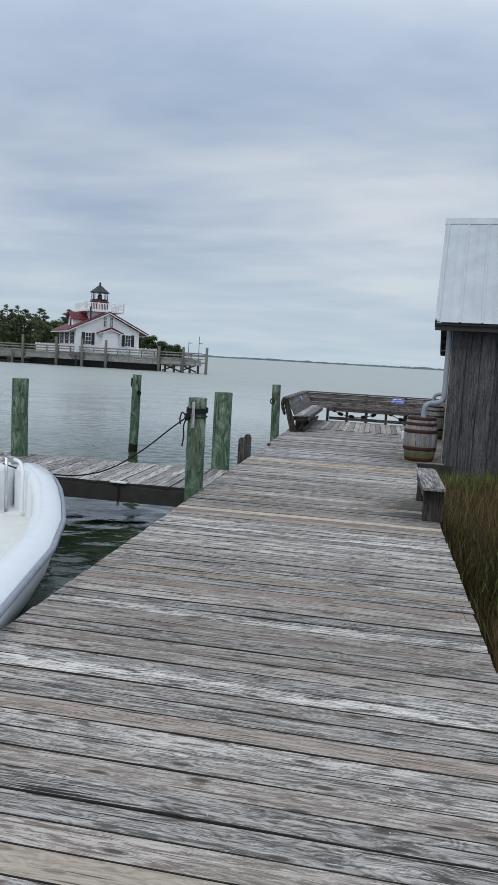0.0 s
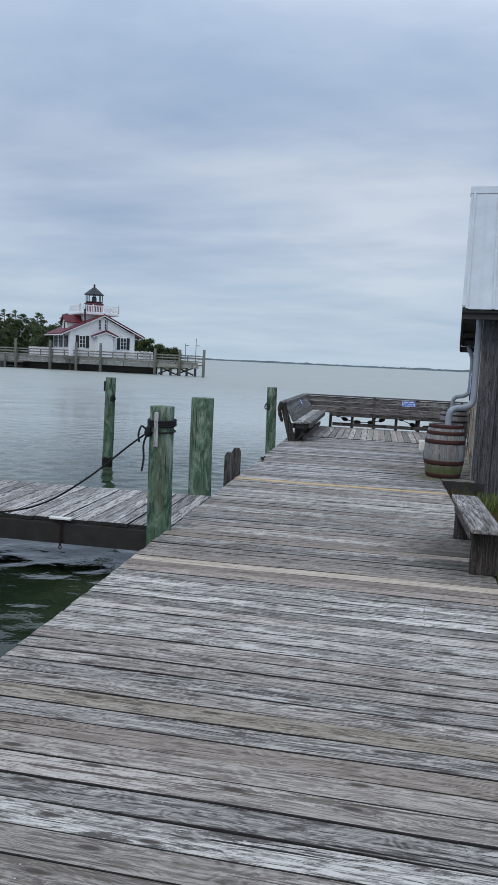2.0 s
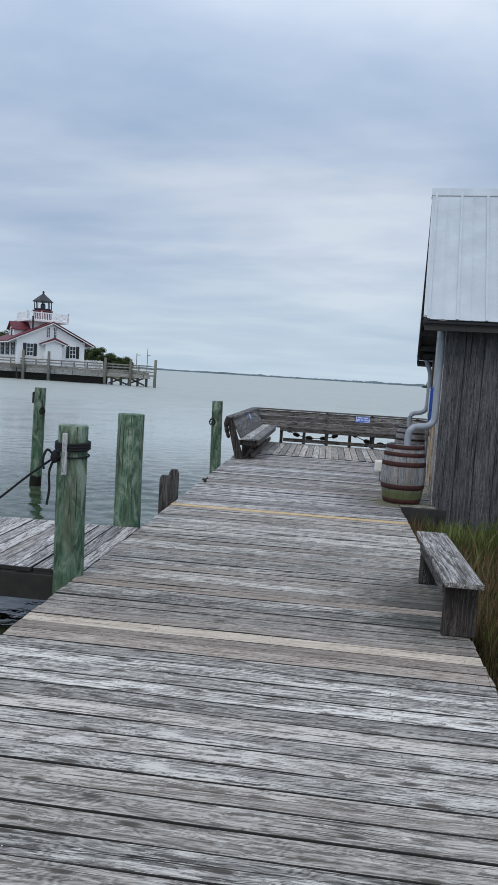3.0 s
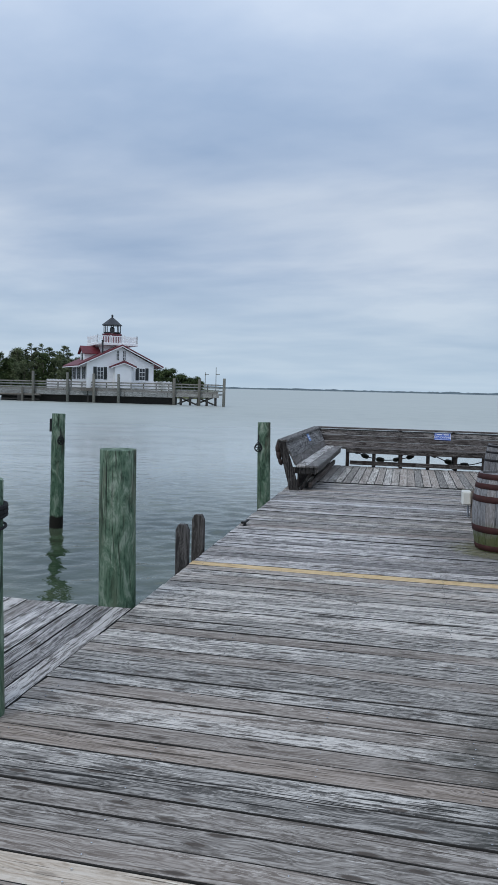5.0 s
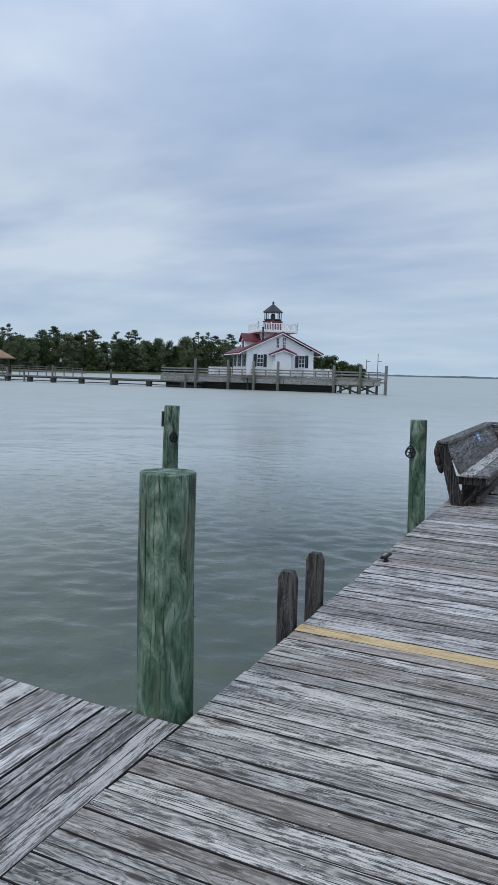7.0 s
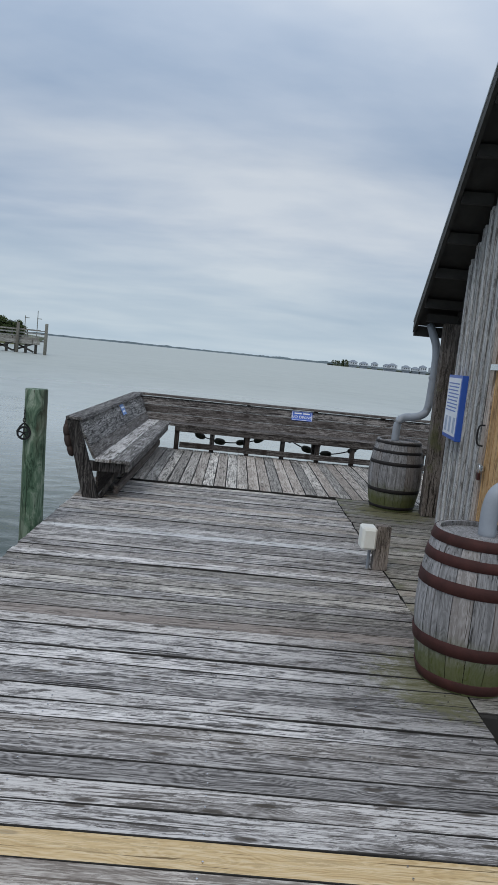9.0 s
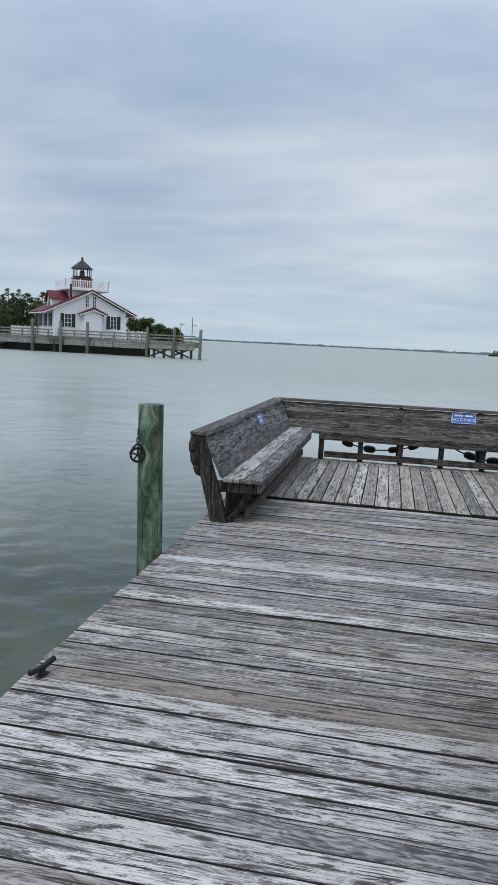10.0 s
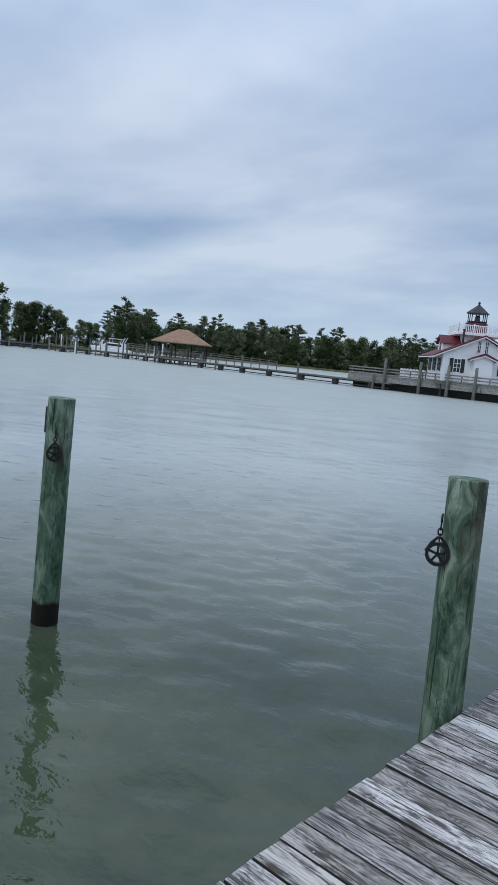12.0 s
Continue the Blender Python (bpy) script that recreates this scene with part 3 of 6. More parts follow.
def lay_boards(parent, along, start, stop, lo, hi, pitch=0.155, z=0.0, special=None, jitter=0.006, seed=1, mat=None, pale_from=None):
    """Planks laid side by side from start to stop; each runs from lo to hi along the given axis."""
    rnd = random.Random(seed)
    mat = mat or deck_wood
    count = int((stop - start) / pitch)
    stock = [board_mesh(hi - lo, pitch - 0.0065 - 0.002 * (k % 3), 0.038, 100 * seed + k, mat) for k in range(8)]
    pale_stock = [board_mesh(hi - lo, pitch - 0.008, 0.038, 300 + k, bleached_sheen_deck) for k in range(6)] if pale_from is not None else []
    for i in range(count):
        c = start + pitch * (i + 0.5)
        me = stock[rnd.randrange(8)]
        # past pale_from, more pale planks stand in for sheen
        if pale_from is not None and c > pale_from and rnd.random() < min(0.85, (c - pale_from) * 0.8):
            me = pale_stock[rnd.randrange(6)]
        for s, smat in (special or ()):
            if abs(c - s) < pitch / 2:
                me = board_mesh(hi - lo, pitch - 0.005, 0.04, 900 + i, smat)
        ob = new("plank", me)
        ob.parent = parent
        mid = (lo + hi) / 2 + rnd.uniform(-jitter, jitter)
        turn = (0 if along == "x" else 90) + rnd.choice((0, 180)) + rnd.uniform(-0.05, 0.05)
        dz = rnd.uniform(-0.003, 0.003)
        ob.matrix_basis = pose(mid, c, z + dz, 0, 0, turn) if along == "x" else pose(c, mid, z + dz, 0, 0, turn)


def nail_heads(parent, along, start, stop, lines, pitch, seed):
    """Two small screw heads where each plank crosses a joist."""
    rnd = random.Random(seed)
    bm = bmesh.new()
    for i in range(int((stop - start) / pitch)):
        for j in lines:
            for s in (-0.035, 0.035):
                if rnd.random() < 0.25:
                    continue
                a, b = start + pitch * (i + 0.5) + s + rnd.uniform(-0.006, 0.006), j + rnd.uniform(-0.012, 0.012)
                x, y = (b, a) if along == "x" else (a, b)
                ring = [bm.verts.new((x + 0.0042 * math.cos(k * math.pi / 3), y + 0.0042 * math.sin(k * math.pi / 3), 0.0045)) for k in range(6)]
                low = [bm.verts.new((x + 0.005 * math.cos(k * math.pi / 3), y + 0.005 * math.sin(k * math.pi / 3), -0.004)) for k in range(6)]
                bm.faces.new(ring)
                for k in range(6):
                    bm.faces.new((low[k], low[(k + 1) % 6], ring[(k + 1) % 6], ring[k]))
    ob = part("screw_heads", bm, steel, parent, "small shiny screw heads")
    tagged(ob, kind="stuff")


# ---- water and ground ----
def water_sheet():
    """One sheet to the horizon, with real ripples round the dock that die away outwards."""
    def axis(lo, hi, fine, a, b, grow):
        out = list(np.arange(lo, hi, fine))
        step, x = fine, lo
        low = []
        while x > a:
            step *= grow
            x -= step
            low.append(x)
        step, x = fine, out[-1]
        while x < b:
            step *= grow
            x += step
            out.append(x)
        return np.array(low[::-1] + out)
    xs, ys = axis(-9.0, -1.2, 0.055, -130, 60, 1.02), axis(5.5, 21.5, 0.055, -12, 150, 1.02)
    X, Y = np.meshgrid(xs, ys, indexing="ij")
    rs = np.random.RandomState(4)
    Z = np.zeros_like(X)
    cell = np.maximum(np.gradient(xs)[:, None], np.gradient(ys)[None, :])
    away = np.clip((np.hypot(X + 3, Y - 13) - 10) / 35, 0, 1)
    lull = 0.7 + 0.3 * np.sin(0.22 * X + 0.31 * Y) * np.sin(0.17 * Y - 0.11 * X + 1.0)
    for n in range(80):
        long = n >= 46
        lam = 2.0 * 3.6 ** rs.rand() if long else 0.14 * (0.8 / 0.14) ** rs.rand()
        a = radians(-80) + rs.normal(0, 1.3)
        k = 2 * math.pi / lam
        amp = 0.0014 * lam * away if long else 0.0030 * lam * (lull + away * 0.4)
        Z += amp * np.clip(2.0 - 4.5 * cell / lam, 0, 1) * np.sin(k * (X * math.cos(a) + Y * math.sin(a)) + rs.rand() * 6.283 + 0.6 * np.sin(0.35 * X + 0.21 * Y + rs.rand() * 6))
    nx, ny = X.shape
    edge = 3000
    X[0], X[-1], Y[:, 0], Y[:, -1] = -edge, edge, -edge, edge
    Z[0], Z[-1], Z[:, 0], Z[:, -1] = 0, 0, 0, 0
    verts = np.stack([X.ravel(), Y.ravel(), Z.ravel() + WATER_Z], -1).tolist()
    faces = [(i * ny + j, (i + 1) * ny + j, (i + 1) * ny + j + 1, i * ny + j + 1) for i in range(nx - 1) for j in range(ny - 1)]
    me = bpy.data.meshes.new("water")
    me.from_pydata(verts, [], faces)
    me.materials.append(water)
    me.polygons.foreach_set("use_smooth", [True] * len(me.polygons))
    return tagged(new("water", me), "calm grey-green sound water with small ripples", "water", kind="structure")


water_sheet()

XL, XR = -2.15, 1.02
Y0, YS, YE = -3.9475, 20.53, 23.78
deck = tagged(new("deck"), "weathered grey timber dock of side-by-side planks", "dock", kind="structure")
bm = bmesh.new()
for x in (-2.02, -1.2, -0.4, 0.35, 0.9):
    box(bm, x - 0.045, x + 0.045, Y0, YS + 0.02, -0.24, -0.042)
for y in range(-3, 21, 3):
    box(bm, XL + 0.05, XR - 0.05, y - 0.1, y + 0.1, -0.45, -0.242)
part("joists", bm, underside, deck, "near-black timber joists under the planks")
platform = tagged(new("side_platform"), "grey plank platform round the hut, green with moss", "dock", kind="structure")
bm = bmesh.new()
for y in (15.0, 16.2, 17.4, 18.6, 19.8):
    box(bm, XR + 0.03, 4.4, y - 0.04, y + 0.04, -0.24, -0.042)
box(bm, XR + 0.012, 1.56, 14.72, 14.756, -0.26, -0.006)
part("joists", bm, underside, platform)
far_platform = tagged(new("end_platform"), "grey planks laid lengthwise at the end of the dock", "dock", kind="structure")
bm = bmesh.new()
for y in (20.7, 21.7, 22.7, 23.6):
    box(bm, XL + 0.03, 4.4, y - 0.045, y + 0.045, -0.24, -0.042)
part("joists", bm, underside, far_platform)
finger = tagged(new("finger_pier"), "narrow grey plank pier branching from the dock", "pier", kind="structure")
FY0, FY1 = 9.97, 11.86
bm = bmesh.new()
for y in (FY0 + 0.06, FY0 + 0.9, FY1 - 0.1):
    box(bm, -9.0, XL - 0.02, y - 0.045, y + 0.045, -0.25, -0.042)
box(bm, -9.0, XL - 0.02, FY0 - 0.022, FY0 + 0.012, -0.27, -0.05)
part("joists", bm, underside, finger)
for x, y in ((-1.9, 1), (0.8, 1), (-1.9, 7), (0.8, 7), (-1.9, 13), (0.8, 13), (-1.9, 20), (0.8, 20), (-1.9, 23.5), (2.2, 23.5), (-5.5, 10.3), (-8.6, 10.3), (4, 23.5), (4, 20)):
    bm = lathe(B(), [(0.12, -3.0), (0.12, -0.05)], 12, (x, y))
    par = finger if x < -3 else deck if y < 20.6 else far_platform
    part("support_pile", bm, underside, par, smooth=True)

# muddy bank beside the dock
bm = bmesh.new()
grid = {}
for i in range(25):
    for j in range(25):
        x, y = 1.25 + 14 * (i / 24) ** 1.5, -6 + 24 * j / 24
        z = -0.95 + 0.5 * min(1, (x - 1.2) / 1.2) + 0.1 * noise.noise((x, y, 0)) - 0.9 * max(0, (y - 14.5) / 4)
        grid[i, j] = bm.verts.new((x, y, z))
for i in range(24):
    for j in range(24):
        bm.faces.new((grid[i, j], grid[i + 1, j], grid[i + 1, j + 1], grid[i, j + 1]))
tagged(part("ground", bm, mud, smooth=True), "dark muddy marsh bank under the reeds", "ground", kind="structure")


# ---- posts ----
def mooring_post(x, y, r, top, label, lean=(0, 0), bottom=-2.5, mat=None):
    ob = thing("mooring_post", label, "mooring post", pose(x, y, 0, lean[0], lean[1], 0), "mooring posts")
    rings = [(r * 1.06, bottom), (r * 1.03, -0.6), (r * 1.02, 0.0), (r, top * 0.6), (r * 0.99, top - 0.008), (r * 0.965, top)]
    part("post", lathe(B(), rings, 20, wobble=r * 0.025), mat or pile_green, ob, smooth=False)
    for o in ob.children:
        for p in o.data.polygons:
            p.use_smooth = len(p.vertices) == 4
    return ob


post_rope = mooring_post(-2.245, 9.9, 0.125, 1.285, "green treated timber mooring post with a rope tied round it")
part("rope_cleat", box(B(), -0.035, 0.005, -0.165, -0.135, 0.88, 1.23), lit_batten_wood, post_rope, "upright grey wooden cleat under the rope", bevel=0.006)
part("cleat_stub", box(B(), -0.03, 0.0, -0.136, -0.115, 0.95, 1.15), lit_batten_wood, post_rope)
mooring_post(-2.345, 12.02, 0.15, 1.275, "thick green mooring post at the corner of the finger pier")
mooring_post(-2.275, 17.93, 0.105, 1.255, "green mooring post with a black pulley beside the dock", (0, -1.0))
water_post = mooring_post(-5.86, 17.75, 0.112, 1.29, "green mooring post standing in open water with a black pulley", (0, 1.2))
part("iron_strap", box(B(), -0.135, -0.10, -0.06, 0.02, 0.98, 1.2), black, water_post, "black iron strap")
mooring_post(-5.73, 11.55, 0.135, 1.31, "greenish grey mooring post at the back of the finger pier")

mossy_wood = wood("mossy_platform_wood", "x", (0.10, 0.092, 0.08), (0.26, 0.245, 0.215), (0.42, 0.40, 0.365), 0.4, moss=0.4, damp=(1.65, 19.9, 0))

# ---- hut ----
HUT = pose(1.15, 14.7, 0, 0, 0, -6)
hut = thing("hut", "grey weathered board hut with a metal roof and wooden door", "hut", HUT)
PROFILE = [(0.0, 2.79), (1.71, 4.98), (2.25, 4.38), (5.6, 2.39)]


def roof_z(v):
    for (a, za), (b, zb) in zip(PROFILE, PROFILE[1:]):
        if a <= v <= b:
            return za + (zb - za) * (v - a) / (b - a)
    return 2.3


WU, WV0, WV1, HU = 0.36, 0.33, 4.31, 5.6
bm = B()
extrude_poly(bm, [(WV0 + 0.03, -0.8), (WV1, -0.8), (WV1, roof_z(WV1) - 0.16), (2.25, 4.2), (1.71, 4.79), (WV0 + 0.03, roof_z(WV0) - 0.2)], "x", WU, HU)
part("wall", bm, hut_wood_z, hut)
rnd = random.Random(12)
u = WU - 0.03
while u < HU:
    w = rnd.uniform(0.26, 0.33)
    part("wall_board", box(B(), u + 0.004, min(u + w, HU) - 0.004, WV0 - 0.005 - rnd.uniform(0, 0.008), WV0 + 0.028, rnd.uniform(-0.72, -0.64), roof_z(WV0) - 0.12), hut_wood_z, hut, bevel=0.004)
    u += w
# door side: the extra brightness is in the colour of boards and battens
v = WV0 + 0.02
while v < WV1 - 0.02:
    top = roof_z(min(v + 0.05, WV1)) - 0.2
    part("batten", box(B(), WU - 0.036, WU - 0.0125, v, v + 0.05, 0.005, top), lit_batten_wood, hut, bevel=0.004)
    part("wall_board", box(B(), WU - 0.012, WU - 0.0005, v + 0.001, min(v + 0.222, WV1), 0.005, top), lit_batten_wood, hut)
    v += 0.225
part("corner_board", box(B(), WU - 0.03, WU - 0.001, WV1 - 0.09, WV1 + 0.02, 0.005, roof_z(WV1) - 0.2), lit_batten_wood, hut, bevel=0.004)


def roof_panel(v0, z0, v1, z1, u0, u1):
    """A sheet of roofing with a raised seam along its near edge."""
    bm = B()
    d = Vector((0, v1 - v0, z1 - z0)).normalized()
    n = Vector((0, -d.z, d.y)) if d.y > 0 else Vector((0, d.z, -d.y))
    for a, b, h0, h1 in ((u0, u1 - 0.002, 0.0, 0.012), (u0 - 0.018, u0 + 0.018, 0.0, 0.03), ((u0 + u1) / 2 - 0.012, (u0 + u1) / 2 + 0.012, 0.0, 0.018)):
        lo, hi = Vector((0, v0, z0)), Vector((0, v1, z1))
        vs = [bm.verts.new(p + n * h + Vector((x, 0, 0))) for p in (lo, hi) for x in (a, b) for h in (h0, h1)]
        for f in ((0, 1, 3, 2), (4, 6, 7, 5), (0, 4, 5, 1), (2, 3, 7, 6), (0, 2, 6, 4), (1, 5, 7, 3)):
            bm.faces.new([vs[i] for i in f])
    return bm


for k in range(15):
    u0 = 0.05 + 0.4 * k
    part("roof_panel", roof_panel(-0.03, 2.75, 1.71, 4.98, u0, u0 + 0.4), tin, hut)
    part("roof_panel", roof_panel(2.25, 4.38, 1.71, 4.98, u0, u0 + 0.4), tin, hut)
    part("roof_panel", roof_panel(5.65, 2.36, 2.25, 4.38, u0, u0 + 0.4), tin, hut)
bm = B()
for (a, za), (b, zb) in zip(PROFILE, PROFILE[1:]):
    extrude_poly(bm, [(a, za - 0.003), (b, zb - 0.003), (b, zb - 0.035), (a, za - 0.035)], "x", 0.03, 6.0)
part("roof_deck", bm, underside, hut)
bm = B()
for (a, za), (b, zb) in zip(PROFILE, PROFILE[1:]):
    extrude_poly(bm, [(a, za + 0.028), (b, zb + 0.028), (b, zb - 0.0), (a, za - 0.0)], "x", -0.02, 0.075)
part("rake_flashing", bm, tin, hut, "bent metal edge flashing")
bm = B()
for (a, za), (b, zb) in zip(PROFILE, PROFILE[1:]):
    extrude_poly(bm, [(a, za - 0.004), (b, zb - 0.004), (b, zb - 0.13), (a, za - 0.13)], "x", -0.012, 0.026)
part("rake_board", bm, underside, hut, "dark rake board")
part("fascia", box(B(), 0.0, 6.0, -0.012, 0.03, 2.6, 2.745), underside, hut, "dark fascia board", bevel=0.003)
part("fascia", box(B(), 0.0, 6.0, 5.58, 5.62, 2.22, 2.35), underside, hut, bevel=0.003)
part("drip_edge", box(B(), -0.01, 6.0, -0.05, -0.016, 2.70, 2.732), black, hut)
bm = extrude_poly(B(), [(1.62, 4.87), (1.71, 5.0), (1.80, 4.88), (1.81, 4.905), (1.71, 5.035), (1.61, 4.895)], "x", -0.03, 6.03)
part("ridge_cap", bm, tin, hut, "folded metal ridge cap")
for v in (0.5, 0.95, 1.4, 2.1, 2.6, 3.1, 3.6, 4.1, 4.6, 5.1):
    z = roof_z(v)
    part("lookout", box(B(), 0.03, 1.2 if v > WV1 else WU - 0.03, v - 0.04, v + 0.04, z - 0.15, z - 0.045), underside, hut)
for u in (0.5, 2.0, 3.5, 5.0):
    bm = extrude_poly(B(), [(WV1 + 0.01, roof_z(WV1) - 0.04), (5.55, roof_z(5.55) - 0.04), (5.55, roof_z(5.55) - 0.18), (WV1 + 0.01, roof_z(WV1) - 0.19)], "x", u - 0.04, u + 0.04)
    part("rafter", bm, underside, hut)
part("porch_post", box(B(), 0.315, 0.505, 5.2, 5.39, 0.004, 2.385), post_wood_z, hut, "square brown porch post, mossy at its foot", bevel=0.008)
part("porch_post", box(B(), 5.3, 5.47, 5.22, 5.39, 0.004, 2.38), post_wood_z, hut, bevel=0.008)
part("header", box(B(), 0.1, 5.8, 5.25, 5.36, 2.39, 2.48), underside, hut)
# door in the side wall
door = part("door", box(B(), WU - 0.045, WU - 0.003, 1.42, 2.48, 0.06, 2.12), door_wood_z, hut, "varnished orange plank door", bevel=0.004)
for v0 in (1.6, 1.78, 1.96, 2.14, 2.32):
    part("plank", box(B(), WU - 0.052, WU - 0.0455, v0 - 0.08, v0 + 0.085, 0.1, 2.08), door_wood_z, door)
for a, b, c, d in ((2.49, 2.63, 0.005, 2.26), (1.27, 1.41, 0.005, 2.26)):
    part("door_trim", box(B(), WU - 0.062, WU - 0.004, a, b, c, d), trim_wood_z, hut, "faded tan door frame", bevel=0.004)
part("door_trim", box(B(), WU - 0.062, WU - 0.004, 1.4105, 2.4895, 2.125, 2.26), trim_wood_z, hut, bevel=0.004)
part("hasp", box(B(), WU - 0.075, WU - 0.063, 2.36, 2.56, 1.0, 1.05), steel, hut, "galvanised hasp")
lock = part("padlock", box(B(), WU - 0.10, WU - 0.076, 2.40, 2.46, 0.92, 0.985), rust, hut, "brass padlock", bevel=0.006)
part("shackle", tube(B(), smooth_path([(WU - 0.088, 2.412, 0.98), (WU - 0.088, 2.412, 1.02), (WU - 0.088, 2.430, 1.045), (WU - 0.088, 2.448, 1.02), (WU - 0.088, 2.448, 0.98)], 3), 0.005, 6), steel, lock)
for z in (0.35, 1.85):
    part("hinge", box(B(), WU - 0.07, WU - 0.063, 2.3, 2.6, z, z + 0.05), steel, hut, "strap hinge")
part("pull", tube(B(), smooth_path([(WU - 0.06, 2.53, 1.2), (WU - 0.11, 2.54, 1.22), (WU - 0.11, 2.54, 1.36), (WU - 0.06, 2.53, 1.38)], 4), 0.008, 6), black, hut, "iron pull hook")

# notice on the hut wall
sign = thing("notice_board", "blue-framed white notice with lines of small print", "sign", HUT)
part("backing", box(B(), WU - 0.092, WU - 0.028, 3.56, 4.26, 1.12, 1.78), blue_sign, sign, bevel=0.003)
part("panel", box(B(), WU - 0.096, WU - 0.0925, 3.60, 4.23, 1.16, 1.75), white_sign, sign, "white printed panel")
for k in range(9):
    z = 1.70 - 0.035 * k
    part("print_line", box(B(), WU - 0.098, WU - 0.0962, 3.64 + 0.02 * (k % 3), 4.19 - 0.03 * (k % 2), z - 0.012, z), blue_sign, sign)
for v in (3.70, 3.90, 4.10):
    bm = B()
    box(bm, WU - 0.098, WU - 0.0962, v - 0.05, v + 0.05, 1.19, 1.35)
    part("picture", bm, plain("faded_print", (0.35, 0.42, 0.55), 0.5), sign, "small faded illustration")


# ---- barrels and their pipes ----
def barrel_radius(z, h):
    t = 2 * z / h - 1
    return 0.272 + 0.062 * (1 - t * t)


def barrel(x, y, turn, iron, slim, label):
    ob = thing("barrel", label, "barrel", pose(x, y, 0.004, 0, 0, turn), "rain barrels")
    h, n = 0.89, 18
    rnd = random.Random(int(x * 100))
    for k in range(n):
        bm = B()
        a0, a1 = 2 * math.pi * k / n + 0.006, 2 * math.pi * (k + 1) / n - 0.006
        dr = rnd.uniform(-0.003, 0.003)
        rows = []
        for i in range(9):
            z = h * i / 8
            r = barrel_radius(z, h) + dr
            rows.append([bm.verts.new(((r - d) * math.cos(a), (r - d) * math.sin(a), z)) for a, d in ((a0, 0.0), ((a0 + a1) / 2, -0.001), (a1, 0.0), (a1, 0.025), (a0, 0.025))])
        for lo, hi in zip(rows, rows[1:]):
            for j in range(5):
                bm.faces.new((lo[j], lo[(j + 1) % 5], hi[(j + 1) % 5], hi[j]))
        bm.faces.new(rows[0][::-1]); bm.faces.new(rows[-1])
        part("stave", bm, barrel_wood, ob)
    for z0, z1 in ((0.015, 0.07), (0.225, 0.29), (0.575, 0.635), (0.725, 0.775), (0.835, 0.885)):
        z0, z1 = z0 + slim, z1 - slim
        rings = [(barrel_radius(z0, h) + 0.001, z0), (barrel_radius(z0, h) + 0.006, z0 + 0.003), (barrel_radius(z1, h) + 0.006, z1 - 0.003), (barrel_radius(z1, h) + 0.001, z1)]
        part("hoop", lathe(B(), rings, 32, caps=False), iron, ob, "rusty iron hoop", smooth=True)
    part("lid", lathe(B(), [(0.24, 0.84), (0.248, 0.862)], 28), stave_wood, ob, "grey wooden barrel head")
    return ob


def barrel_wood_mat():
    m = stave_wood.copy()
    m.name = "oak_staves_mossy_foot"
    n, l = m.node_tree.nodes, m.node_tree.links
    b = n["Principled BSDF"]
    old = b.inputs["Base Color"].links[0].from_socket
    co, sep = n.new("ShaderNodeTexCoord"), n.new("ShaderNodeSeparateXYZ")
    l.new(co.outputs["Object"], sep.inputs[0])
    blot = noise_tex(n, l, coords(n, l, (1, 1, 1)), 7.0, 5, 0.65)
    s = n.new("ShaderNodeMath"); s.operation = "MULTIPLY_ADD"; l.new(blot, s.inputs[0]); s.inputs[1].default_value = 0.22; l.new(sep.outputs[2], s.inputs[2])
    r = n.new("ShaderNodeMapRange"); l.new(s.outputs[0], r.inputs["Value"])
    r.inputs["From Min"].default_value, r.inputs["From Max"].default_value, r.inputs["To Min"].default_value, r.inputs["To Max"].default_value = 0.26, 0.46, 0.85, 0.0
    l.new(mixed(n, l, r.outputs[0], old, (0.095, 0.11, 0.028)), b.inputs["Base Color"])
    return m


barrel_wood = barrel_wood_mat()
barrel(1.08, 15.2, 10, rust, -0.006, "grey oak barrel with rusty hoops under a downpipe, mossy foot")
barrel(1.71, 20.2, 40, hoop_iron, 0.008, "grey oak barrel with dark hoops beside the porch post")
pipe = thing("downpipe", "grey plastic downpipe bending into the barrel", "downpipe", None, "downpipes")
e = HUT @ Vector((WU - 0.085, 0.40, 0))
low = (1.11, 15.22)
part("pipe", tube(B(), smooth_path([(e.x, e.y, 2.68), (e.x, e.y, 2.0), (e.x, e.y, 1.42), (e.x - 0.02, e.y, 1.28), (e.x - 0.10, e.y + 0.01, 1.2), (low[0] + 0.12, low[1], 1.17), (low[0] + 0.03, low[1], 1.12), (low[0], low[1], 1.02), (low[0], low[1], 0.85)], 5), 0.052, 12), pvc, pipe, smooth=True)
for z in (2.5, 1.75):
    part("bracket", lathe(B(), [(0.055, z), (0.058, z + 0.03)], 14, (e.x, e.y)), pvc, pipe)
pipe = thing("downpipe", "grey plastic downpipe bending into the far barrel", "downpipe", None, "downpipes")
e = HUT @ Vector((0.29, 5.46, 0))
low = (1.66, 20.22)
part("pipe", tube(B(), smooth_path([(e.x - 0.1, e.y + 0.05, 2.36), (e.x - 0.08, e.y, 2.28), (e.x, e.y, 2.05), (e.x, e.y, 1.6), (e.x - 0.02, e.y, 1.32), (e.x - 0.12, e.y, 1.22), (low[0] + 0.08, low[1], 1.18), (low[0] + 0.01, low[1], 1.1), (low[0], low[1], 0.85)], 5), 0.05, 12), pvc, pipe, smooth=True)
part("bracket", lathe(B(), [(0.053, 1.7), (0.056, 1.73)], 14, (e.x, e.y)), pvc, pipe)

# ---- box on a short post ----
ob = thing("outlet_post", "short brown post with a white outlet box", "outlet post", pose(0.985, 17.32, 0.002))
